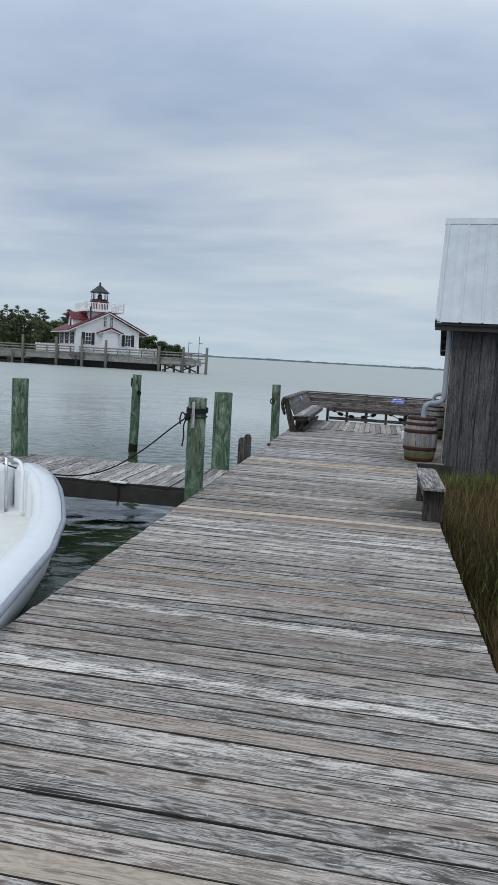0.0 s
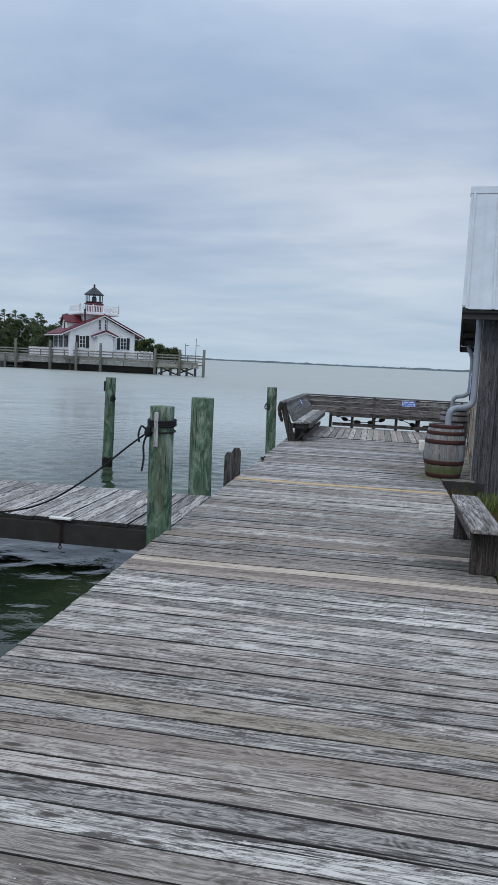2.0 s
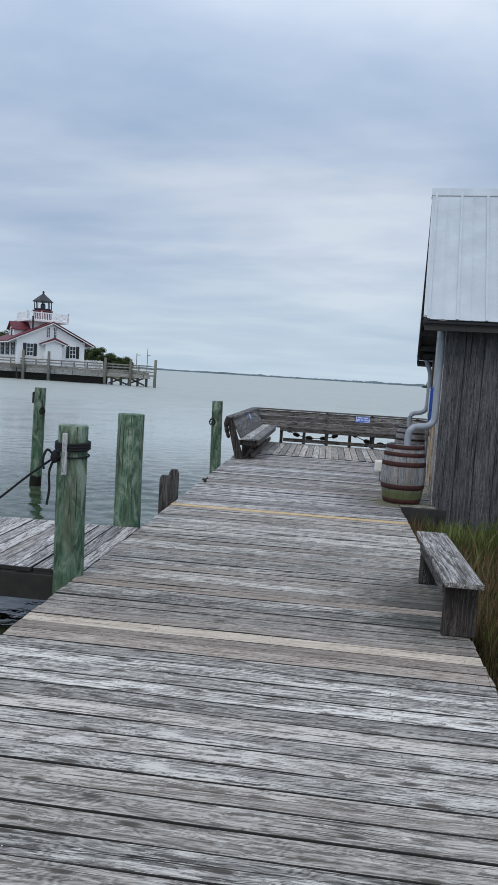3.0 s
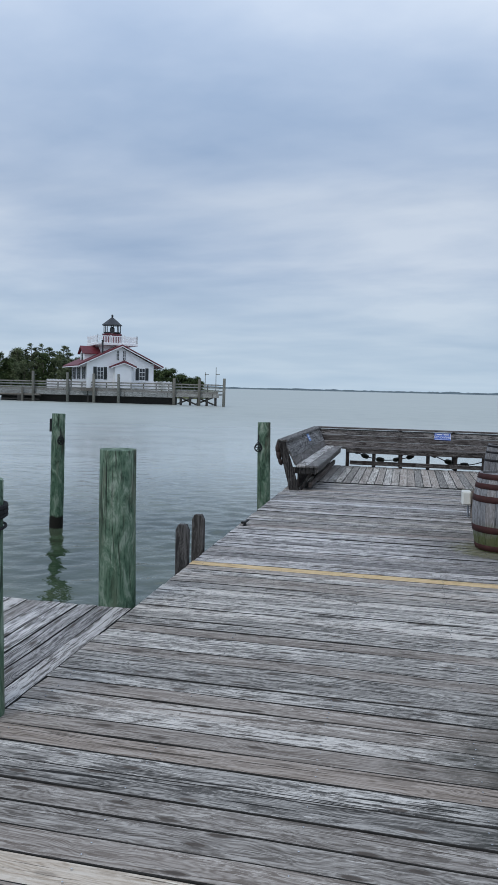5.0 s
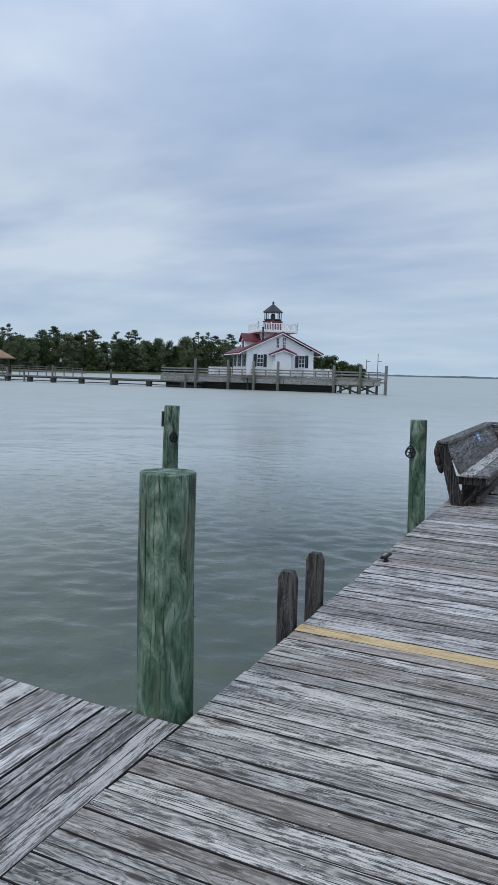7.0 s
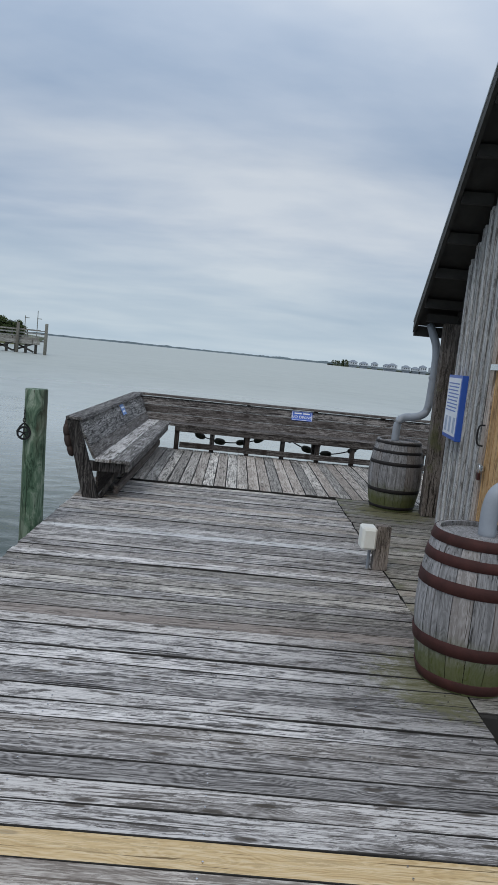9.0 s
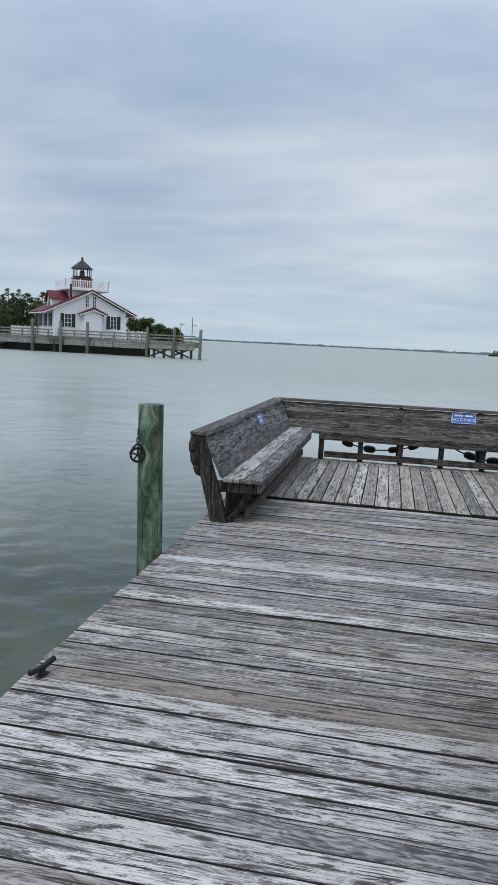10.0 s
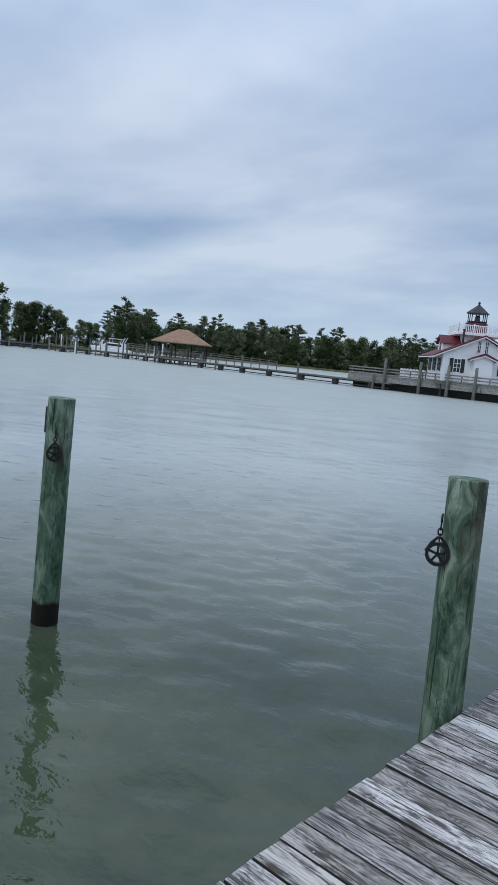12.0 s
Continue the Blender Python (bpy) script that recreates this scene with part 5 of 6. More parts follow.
for side in (-1, 1):
    part("porch_roof", extrude_poly(B(), [(0, 5.05), (side * 1.75, 4.33), (side * 1.75, 4.2), (0, 4.9)], "y", -6.3, -HW - 0.016), red_roof, porch)
    part("porch_barge", extrude_poly(B(), [(0, 4.90), (side * 1.78, 4.24), (side * 1.78, 4.10), (0, 4.76)], "y", -6.34, -6.302), white_paint, porch)
    part("porch_edge", extrude_poly(B(), [(0, 5.22), (side * 1.82, 4.42), (side * 1.82, 4.245), (0, 4.905)], "y", -6.38, -6.303), red_roof, porch)
part("flue", lathe(B(), [(0.13, 5.6), (0.13, 7.9), (0.17, 7.92), (0.17, 8.05)], 10, (-2.3, -3.5)), lantern_black, house, "dark metal flue")
tower = part("tower_base", box(B(), -2.0, 2.0, -2.0, 2.0, 5.5, 7.4), white_paint, house, "square white tower base")
part("gallery_deck", box(B(), -2.95, 2.95, -2.95, 2.95, 7.4, 7.75), white_paint, house, "projecting gallery deck", bevel=0.03)
rail = part("gallery_rail", box(B(), -2.9, 2.9, -2.9, -2.82, 8.62, 8.72), white_paint, house, "white gallery railing")
part("rail", box(B(), -2.9, 2.9, 2.82, 2.9, 8.62, 8.72), white_paint, rail)
for s in (-1, 1):
    part("rail", box(B(), *sorted((s * 2.9, s * 2.82)), -2.815, 2.815, 8.62, 8.72), white_paint, rail)
for k in range(25):
    t = -2.86 + 5.72 * k / 24
    w = 0.07 if k % 8 == 0 else 0.042
    for x, y in ((t, -2.86), (-2.86, t), (2.86, t)):
        part("baluster", box(B(), x - w, x + w, y - w, y + w, 7.751, 8.85 if w > 0.05 else 8.619), white_paint, rail)
part("lantern_base", lathe(B(), [(1.4, 7.755), (1.4, 9.0), (1.5, 9.02), (1.5, 9.15)], 8), plain("dark_red_paint", (0.13, 0.025, 0.035), 0.5), house, "dark red lantern base")
for k in range(8):
    a = 2 * math.pi * (k + 0.5) / 8
    part("lantern_post", box(B(), 1.18 * math.cos(a) - 0.05, 1.18 * math.cos(a) + 0.05, 1.18 * math.sin(a) - 0.05, 1.18 * math.sin(a) + 0.05, 9.251, 10.4), lantern_black, house)
part("lens", lathe(B(), [(0.22, 9.251), (0.36, 9.5), (0.36, 9.95), (0.2, 10.2)], 12), dark_glass, house, "glass lighthouse lens")
part("lantern_sill", lathe(B(), [(1.28, 9.252), (1.28, 9.4)], 8), lantern_black, house)
part("lantern_roof", lathe(B(), [(1.52, 10.38), (1.5, 10.46), (0.9, 10.95), (0.2, 11.5), (0.1, 11.6), (0.17, 11.72), (0.15, 11.86), (0.04, 11.98)], 8), lantern_black, house, "black conical lantern roof")
part("foundation", box(B(), -5.4, 5.4, -5.4, 5.4, 0.9, FZ - 0.002), far_wood, house, "timber platform under the cottage")
for x in (-4.5, 0, 4.5):
    for y in (-4.5, 0, 4.5):
        part("foundation_pile", lathe(B(), [(0.2, -2.5), (0.2, 0.9)], 8, (x, y)), underside, house)

# ---- boardwalk round the cottage ----
rail_wood = wood("pale_grey_rail_wood", "x", (0.11, 0.115, 0.11), (0.22, 0.225, 0.215), (0.34, 0.345, 0.33), 0.2)
walkway = thing("boardwalk", "grey timber boardwalk with rails round the cottage", "boardwalk", pose(0, 0, 0))
part("walk_deck", box(B(), -57, -24.3, 98.1, 100.5, 0.75, 0.9), far_wood, walkway)
part("skirt_board", box(B(), -57, -30.5, 98.0, 98.07, 0.30, 0.92), rail_wood, walkway, "deep grey skirt board")
part("skirt_board", box(B(), -30.4, -24.3, 98.0, 98.07, 0.42, 0.92), rail_wood, walkway)
# added sheet, near black, standing in for the shade below the boardwalk
part("shade_wall", box(B(), -57, -30.6, 99.5, 99.65, -1.2, 0.7), underside, walkway, "added dark sheet for the shade under the walk")
part("walk_deck", box(B(), -52, -44, 100.5, 112, 0.74, 0.89), far_wood, walkway)
part("walk_deck", box(B(), -28.0, -24.3, 100.5, 101, 0.74, 0.89), far_wood, walkway)
part("toe_board", box(B(), -57, -24.45, 98.14, 98.2, 0.925, 1.2), rail_wood, walkway)
for z in (1.25, 1.65, 2.02):
    part("rail", box(B(), -57, -24.3, 98.14, 98.2, z, z + 0.17), rail_wood, walkway)
    part("rail", box(B(), -24.4, -24.32, 98.21, 100.9, z, z + 0.1), far_wood, walkway)
x = -56.5
while x < -24.3:
    part("rail_post", box(B(), x - 0.06, x + 0.06, 98.205, 98.32, 0.9, 2.1), far_wood, walkway)
    x += 1.8
for x, y, top in ((-23.5, 97.6, 3.0), (-26.9, 97.75, 2.9), (-30.4, 97.75, 2.9), (-38.3, 97.75, 3.3), (-41.9, 97.75, 3.3), (-45.8, 97.75, 3.4), (-51.0, 97.75, 3.5)):
    ob = thing("dock_pile", "tall grey timber pile beside the boardwalk", "pile", pose(x, y, 0, 0, random.Random(int(x)).uniform(-0.8, 0.8), 0), "boardwalk piles")
    part("post", lathe(B(), [(0.21, -2.5), (0.19, top - 0.05), (0.16, top)], 10), pile_grey, ob, smooth=True)
for x in (-29.6, -28.3, -27.2, -26.0, -24.8):
    part("support", box(B(), x - 0.14, x + 0.14, 98.15, 98.4, -2, 0.745), underside, walkway)
for a, b in ((-30, -27.5), (-27.5, -25)):
    part("brace", beam(B(), (a, 98.12, -0.5), (b, 98.12, 0.5), 0.12, 0.2), underside, walkway)
    part("brace", beam(B(), (a, 98.12, 0.5), (b, 98.12, -0.5), 0.12, 0.2), underside, walkway)
for x in (-26.7, -25.2):
    ob = thing("light_pole", "thin pole standing on the boardwalk corner", "pole", pose(x, 99.8, 0.9))
    part("pole", lathe(B(), [(0.05, 0), (0.04, 2.9 if x < -26 else 3.6)], 8), pile_grey, ob)
    part("lamp_arm", box(B(), -0.05, 0.5, -0.03, 0.03, 2.6, 2.68), pile_grey, ob)
fence = thing("picket_fence", "white picket fence beside the cottage", "fence", pose(0, 0, 0))
for k in range(60):
    x = -51.5 + 0.13 * k if k < 30 else -37.0 + 0.16 * (k - 30)
    part("picket", box(B(), x - 0.045, x + 0.045, 102.6, 102.63, 0.9, 2.45 + 0.05 * math.sin(k * 1.7)), white_paint, fence)

# ---- long dock to the shore ----
LINE = [(-50, 98.6), (-62, 98.9), (-75, 99.4), (-90, 100), (-105, 100.6), (-120, 98.0), (-131, 92), (-135, 78), (-135.5, 60), (-135.5, 20)]
long_dock = thing("long_dock", "long low grey timber dock crossing the water", "dock", pose(0, 0, 0))
rnd = random.Random(21)
for i, ((xa, ya), (xb, yb)) in enumerate(zip(LINE, LINE[1:])):
    part("dock_deck", beam(B(), (xa, ya, 0.25), (xb, yb, 0.25), 1.9, 0.2), far_wood, long_dock)
    part("stringer", beam(B(), (xa, ya - 0.6, 0.07), (xb, yb - 0.6, 0.07), 0.3, 0.15), underside, long_dock, "dark stringer")
    part("waler", beam(B(), (xa, ya - 0.9, -0.42), (xb, yb - 0.9, -0.42), 0.15, 0.14), underside, long_dock)
    n = max(2, int(math.hypot(xb - xa, yb - ya) / 4.6))
    for k in range(n):
        t = (k + 0.5) / n
        x, y = xa + (xb - xa) * t, ya + (yb - ya) * t
        part("pier_block", lathe(B(), [(0.42, -2), (0.5, 0.12)], 8, (x, y - 0.75)), underside, long_dock)
        if k % 2 == 0 or rnd.random() < 0.6:
            top = rnd.uniform(1.1, 2.3)
            part("dock_post", lathe(B(), [(0.17, -2), (0.15, top)], 8, (x + rnd.uniform(-1, 1), y - 1.0)), pile_grey, long_dock)
for k in range(40):
    t = k / 39
    x = -104 - 34 * t
    ob = thing("slip_pile", "pale grey boat-slip pile in the water", "pile", pose(x, 103 + 7 * math.sin(k * 2.4) - 8 * t * t, 0), "boat-slip piles")
    part("post", lathe(B(), [(0.15, -2), (0.13, 2.2 + 0.6 * math.sin(k * 1.3))], 7), pile_grey if k % 6 else white_paint, ob)
bridge = thing("foot_walk", "long railed timber walkway along the marsh edge", "walkway", pose(0, 0, 0))
part("walk_deck", beam(B(), (-104, 140, 0.6), (-152, 127, 1.6), 1.6, 0.25), far_wood, bridge)
for dz in (0.55, 1.0):
    part("rail", beam(B(), (-104, 139.2, 0.6 + dz), (-152, 126.2, 1.6 + dz), 0.1, 0.12), far_wood, bridge)
for k in range(24):
    t = k / 23
    part("rail_post", box(B(), -104 - 48 * t - 0.08, -104 - 48 * t + 0.08, 139.2 - 13 * t - 0.08, 139.2 - 13 * t + 0.08, -1.5, 1.7 + t), far_wood, bridge)

# ---- gazebo and white boat ----
gaz = thing("gazebo", "open dock shelter with a brown hipped roof", "gazebo", pose(-99.3, 105.6, 0, 0, 0, 42))
part("floor", box(B(), -4.6, 4.6, -3.6, 3.6, 0.3, 0.55), far_wood, gaz)
bm = B()
base = [bm.verts.new(p) for p in ((-5.3, -4.3, 3.25), (5.3, -4.3, 3.25), (5.3, 4.3, 3.25), (-5.3, 4.3, 3.25))]
low = [bm.verts.new(p) for p in ((-5.3, -4.3, 3.1), (5.3, -4.3, 3.1), (5.3, 4.3, 3.1), (-5.3, 4.3, 3.1))]
r0, r1 = bm.verts.new((-0.9, 0, 5.75)), bm.verts.new((0.9, 0, 5.75))
for f in ((base[0], base[1], r1, r0), (base[2], base[3], r0, r1), (base[1], base[2], r1), (base[3], base[0], r0), tuple(low[::-1])):
    bm.faces.new(f)
for k in range(4):
    bm.faces.new((low[k], low[(k + 1) % 4], base[(k + 1) % 4], base[k]))
part("roof", bm, brown_roof, gaz, "brown shingle hipped roof")
for x in (-4.4, -1.5, 1.5, 4.4):
    for y in (-3.4, 3.4):
        part("post", box(B(), x - 0.13, x + 0.13, y - 0.13, y + 0.13, -2, 3.1), underside, gaz)
for y in (-3.4, 3.4):
    for z in (1.0, 1.45):
        part("rail", box(B(), -4.4, 4.4, y - 0.05, y + 0.05, z, z + 0.12), far_wood, gaz)
for a in (-2.8, 0.3, 2.6):
    tb = part("table", box(B(), a - 0.8, a + 0.8, -0.4, 0.4, 1.2, 1.28), far_wood, gaz)
    part("table_leg", box(B(), a - 0.1, a + 0.1, -0.1, 0.1, 0.55, 1.2), underside, tb)
cruiser = thing("motor_cruiser", "white motor cruiser with a flybridge in a slip", "boat", pose(-119.5, 105, 0, 0, 0, 35) @ Matrix.Scale(0.66, 4))
bm = extrude_poly(B(), [(-6.5, 1.9), (6.2, 1.2), (5.8, -0.7), (-5.2, -0.7)], "y", -1.9, 1.9)
part("hull", bm, gel, cruiser, bevel=0.2)
part("cabin", extrude_poly(B(), [(-3.2, 1.75), (4.0, 1.35), (4.0, 3.1), (-1.2, 3.2)], "y", -1.6, 1.6), gel, cruiser, bevel=0.1)
part("cabin_window", extrude_poly(B(), [(-1.7, 2.25), (3.4, 2.1), (3.4, 2.8), (-1.0, 2.85)], "y", -1.62, 1.62), dark_glass, cruiser)
part("hardtop", box(B(), -0.8, 3.2, -1.5, 1.5, 4.3, 4.45), gel, cruiser, bevel=0.05)
for x in (-0.5, 3.0):
    for y in (-1.3, 1.3):
        part("strut", beam(B(), (x, y, 3.1), (x + 0.2, y, 4.3), 0.1, 0.1, (0, 1, 0)), gel, cruiser)
for y in (-1.2, 1.2):
    part("radar_arch", beam(B(), (3.4, y, 3.0), (4.4, y, 5.0), 0.12, 0.3, (0, 1, 0)), gel, cruiser)

# ---- apartment building ----
bld = thing("apartment_building", "long four-storey grey-beige building with a taupe hipped roof", "building", pose(-148, 0, 0))
part("wall", box(B(), -18, 0, 10, 86.5, 0.3, 15.3), stucco, bld)
bm = B()
e = [bm.verts.new(p) for p in ((0.8, 9, 15.2), (0.8, 87.4, 15.2), (-18.8, 87.4, 15.2), (-18.8, 9, 15.2))]
r0, r1 = bm.verts.new((-9, 16, 20.9)), bm.verts.new((-9, 78.5, 20.9))
for f in ((e[0], e[1], r1, r0), (e[2], e[3], r0, r1), (e[1], e[2], r1), (e[3], e[0], r0), (e[0], e[3], e[2], e[1])):
    bm.faces.new(f)
part("roof", bm, grey_roof, bld, "taupe shingle hipped roof")
part("eave_trim", box(B(), 0.805, 0.9, 9, 87.4, 15.0, 15.3), white_paint, bld, "white eave trim")
for yc, hw, ap in ((68.0, 3.4, 18.0), (80.6, 3.1, 17.6), (45.0, 3.4, 18.2)):
    g = part("gable_bay", extrude_poly(B(), [(yc - hw, 0.3), (yc + hw, 0.3), (yc + hw, 15.4), (yc, ap - 0.3), (yc - hw, 15.4)], "x", -4, 0.9), stucco, bld, "projecting gabled bay")
    for s in (-1, 1):
        part("bay_roof", extrude_poly(B(), [(yc, ap), (yc + s * (hw + 0.7), 14.95), (yc + s * (hw + 0.7), 14.7), (yc, ap - 0.27)], "x", -9, 1.45), grey_roof, g)
        part("barge_board", extrude_poly(B(), [(yc, ap + 0.03), (yc + s * (hw + 0.75), 14.97), (yc + s * (hw + 0.75), 14.55), (yc, ap - 0.4)], "x", 1.455, 1.56), white_paint, g)
    for z in (9.0, 12.6):
        part("window", box(B(), 0.905, 0.96, yc - 1.6, yc + 1.6, z, z + 1.9), dark_glass, g)
dorm = part("tall_dormer", extrude_poly(B(), [(54.5, 15.0), (58.5, 15.0), (58.5, 17.0), (56.5, 20.3), (54.5, 17.0)], "x", -7, 2.2), stucco, bld, "tall gabled dormer")
for s in (-1, 1):
    part("dormer_roof", extrude_poly(B(), [(56.5, 20.7), (56.5 + s * 2.7, 16.4), (56.5 + s * 2.7, 16.0), (56.5, 20.3)], "x", -8, 3.0), white_paint, dorm)
for yc in (14, 19, 24, 29, 34, 39, 50.5, 54.5, 59, 62.8, 73.0, 76.0, 84.6):
    for z in (1.4, 5.2, 9.0, 12.5):
        wn = part("window", box(B(), 0.003, 0.05, yc - 0.75, yc + 0.75, z, z + 1.6), dark_glass, bld)
        part("frame", box(B(), 0.0505, 0.09, yc - 0.06, yc + 0.06, z, z + 1.6), white_paint, wn)
        part("sill", box(B(), 0.051, 0.13, yc - 0.85, yc + 0.85, z - 0.14, z - 0.005), white_paint, wn)
for yc in (76.4, 80.6, 84.4):
    part("white_window", box(B(), 0.965, 1.0, yc - 1.0, yc + 1.0, 4.4, 6.3), white_paint, bld)
    part("pane", box(B(), 1.001, 1.03, yc - 0.8, yc - 0.06, 4.6, 6.1), dark_glass, bld)
    part("pane", box(B(), 1.001, 1.03, yc + 0.06, yc + 0.8, 4.6, 6.1), dark_glass, bld)
for yc in (50.2, 62.2):
    part("downpipe", box(B(), 0.052, 0.35, yc - 0.15, yc + 0.15, 0.3, 15.0), grey_roof, bld)
part("lower_roof", extrude_poly(B(), [(0.1, 4.6), (4.0, 3.7), (4.0, 3.4), (0.1, 3.6)], "y", 20, 52), grey_roof, bld)

# ---- lattice tower ----
mast = thing("lattice_tower", "slender galvanised lattice tower with an antenna mast", "tower", pose(-141.5, 60.5, 0.3, 0, 0, 20))
galv = plain("galvanised_steel", (0.36, 0.38, 0.40), 0.6, 0.2, 0.15)
H1 = 23.0
for sx in (-1, 1):
    for sy in (-1, 1):
        part("leg", tube(B(), [(sx * 2.2, sy * 2.2, 0), (sx * 0.22, sy * 0.22, H1)], 0.08, 6), galv, mast)
for k in range(7):
    z = 1.8 + 2.5 * k
    w = 2.2 - 1.98 * z / H1
    for a, b in (((-w, -w), (w, -w)), ((w, -w), (w, w)), ((w, w), (-w, w)), ((-w, w), (-w, -w))):
        part("strut", tube(B(), [(*a, z), (*b, z)], 0.055, 5), galv, mast)
        z2 = z + 2.5
        w2 = 2.2 - 1.98 * z2 / H1
        part("diagonal", tube(B(), [(*a, z), (b[0] * w2 / w, b[1] * w2 / w, z2)], 0.035, 4), galv, mast)
part("mast_pole", tube(B(), [(0, 0, 0.2), (0, 0, 24), (0, 0, 30.5)], 0.1, 6), galv, mast)
for z, s in ((17, 0.5), (22, 0.45), (25, 0.4), (29.2, 0.3)):
    part("antenna", box(B(), 0.15, 0.15 + s, -0.15, 0.15, z, z + 0.7), lantern_black, mast)
part("tower_sign", box(B(), 1.0, 1.9, 2.5, 2.55, 2.0, 2.7), white_paint, mast)

# ---- land ----
SHORE = [(-138, -40), (-138, 88), (-146, 108), (-152, 134), (-251, 202), (-224, 268), (-172, 314), (-106, 334), (-57, 160), (-56, 150), (-42.5, 150), (-42.5, 158), (-90, 345), (-160, 560), (-700, 560), (-700, -40)]
bm = B()
top, bot = [bm.verts.new((x, y, 0.3)) for x, y in SHORE], [bm.verts.new((x, y, -2)) for x, y in SHORE]
bm.faces.new(top)
for k in range(len(SHORE)):
    bm.faces.new((top[k], bot[k], bot[(k + 1) % len(SHORE)], top[(k + 1) % len(SHORE)]))
tagged(part("shore_ground", bm, grass_far), "low grassy shore across the water", "ground", kind="structure")
bm = beam(beam(B(), (-137.8, 90, -0.3), (-137.8, -20, -0.3), 0.3, 1.6), (-137.8, 90, -0.3), (-146, 108, -0.3), 0.3, 1.6)
tagged(part("bulkhead", bm, underside), "dark timber bulkhead along the shore", "bulkhead", kind="structure")


# ---- trees ----
def leaf_cloud(blobs, count, size, seed, mat):
    """Many small leaf sprays scattered through the given blobs (x, y, z, radius, flatness)."""
    rnd = random.Random(seed)
    verts, faces = [], []
    total = sum(b[3] ** 2 for b in blobs)
    for bx, by, bz, br, flat in blobs:
        for _ in range(int(count * br * br / total)):
            d = Vector((rnd.gauss(0, 1), rnd.gauss(0, 1), rnd.gauss(0, 1))).normalized() * br * min(1.25, abs(rnd.gauss(0, 0.8)))
            c = Vector((bx + d.x, by + d.y, bz + d.z * flat))
            a = Vector((rnd.gauss(0, 1), rnd.gauss(0, 1), rnd.gauss(0, 0.6))).normalized()
            b = a.cross(Vector((rnd.gauss(0, 1), rnd.gauss(0, 1), rnd.gauss(0, 1)))).normalized()
            s = size * rnd.uniform(0.5, 1.3)
            i = len(verts)
            verts += [tuple(c - a * s), tuple(c + b * s * 0.5), tuple(c + a * s), tuple(c - b * s * 0.6)]
            faces.append((i, i + 1, i + 2, i + 3))
    me = bpy.data.meshes.new("crown")
    me.from_pydata(verts, [], faces)
    me.materials.append(mat)
    return me


def tree(kind_of, seed, label, group):
    rnd = random.Random(seed)
    ob = thing(kind_of, label, "tree", pose(0, 0, 0), group)
    bm, blobs = B(), []
    if kind_of == "pine_tree":
        h = 12.0
        lean = rnd.uniform(-0.5, 0.5)
        def stem(z):
            return Vector((lean * (z / h) ** 2, 0.25 * math.sin(z * 0.3 + seed), z))
        bare = rnd.uniform(0.45, 0.62)
        tube(bm, [stem(h * f) for f in (-0.02, 0.2, 0.4, 0.6)], 0.16, 7)
        tube(bm, [stem(h * f) for f in (0.6, 0.8, 0.97)], 0.09, 6)
        for k in range(15):
            z, a = h * (bare + (1 - bare) * (k + rnd.random()) / 15), rnd.uniform(0, 6.3)
            r = rnd.uniform(0.5, 1.0) * 2.6 * math.sin(math.pi * min(0.98, 0.22 + 0.72 * (z / h - bare) / (1 - bare)))
            root = stem(z - 0.3)
            tip = root + Vector((r * math.cos(a), r * math.sin(a), 0.25 + 0.3 * rnd.random()))
            tube(bm, [root, tip], 0.04, 4)
            for f in (0.55, 1.0):
                q = root.lerp(tip, f)
                blobs.append((q.x, q.y, q.z + 0.1, rnd.uniform(0.4, 0.8), 0.42))
        part("trunk", bm, bark, ob)
        part_mesh = leaf_cloud(blobs, 3000, 0.17, seed, pine_leaf)
    elif kind_of == "shore_tree":
        h = 9.0
        tube(bm, [(0, 0, -0.3), (0.1, 0, h * 0.5), (0, 0.2, h * 0.8)], 0.2, 7)
        stretch, off = rnd.uniform(0.8, 1.25), (rnd.uniform(-0.7, 0.7), rnd.uniform(-0.7, 0.7))
        for k in range(58):
            z, a = h * rnd.uniform(0.05, 1.0), rnd.uniform(0, 6.3)
            r = rnd.uniform(0.2, 4.1) * stretch * (max(0.03, 1.03 - z / h) ** 0.45) * (0.8 + 0.3 * math.sin(2 * a + seed))
            if k % 3 == 0:
                tube(bm, [(0, 0, z * 0.7), (r * math.cos(a), r * math.sin(a), z)], 0.05, 4)
            blobs.append((r * math.cos(a) + off[0] * z / h, r * math.sin(a) + off[1] * z / h, z, rnd.uniform(0.45, 1.15), 0.75))
        part("trunk", bm, bark, ob)
        part_mesh = leaf_cloud(blobs, 8000, 0.2, seed, pine_leaf if seed % 2 else oak_leaf)
    else:
        h = 10.5
        tube(bm, smooth_path([(0, 0, -0.3), (0.1, 0, 1.2), (0.2, 0.1, 2.6), (0, 0.2, 5.5)], 3), 0.38, 8)
        for k in range(60):
            z, a = h * rnd.uniform(0.28, 0.97), rnd.uniform(0, 6.3)
            r = 5.2 * math.sqrt(rnd.random()) * math.sqrt(max(0.05, 1 - ((z / h - 0.52) / 0.5) ** 2))
            if k % 4 == 0:
                tube(bm, [(0.1, 0, 2.4), (r * math.cos(a) * 0.5, r * math.sin(a) * 0.5, z * 0.75), (r * math.cos(a), r * math.sin(a), z)], 0.1, 5)
            blobs.append((r * math.cos(a), r * math.sin(a), z, rnd.uniform(0.7, 1.5), 0.75))
        part("trunk", bm, bark, ob)
        part_mesh = leaf_cloud(blobs, 14000, 0.26, seed, oak_leaf)
    crown = new("crown", part_mesh)
    crown.parent = ob
    return ob


rnd = random.Random(77)
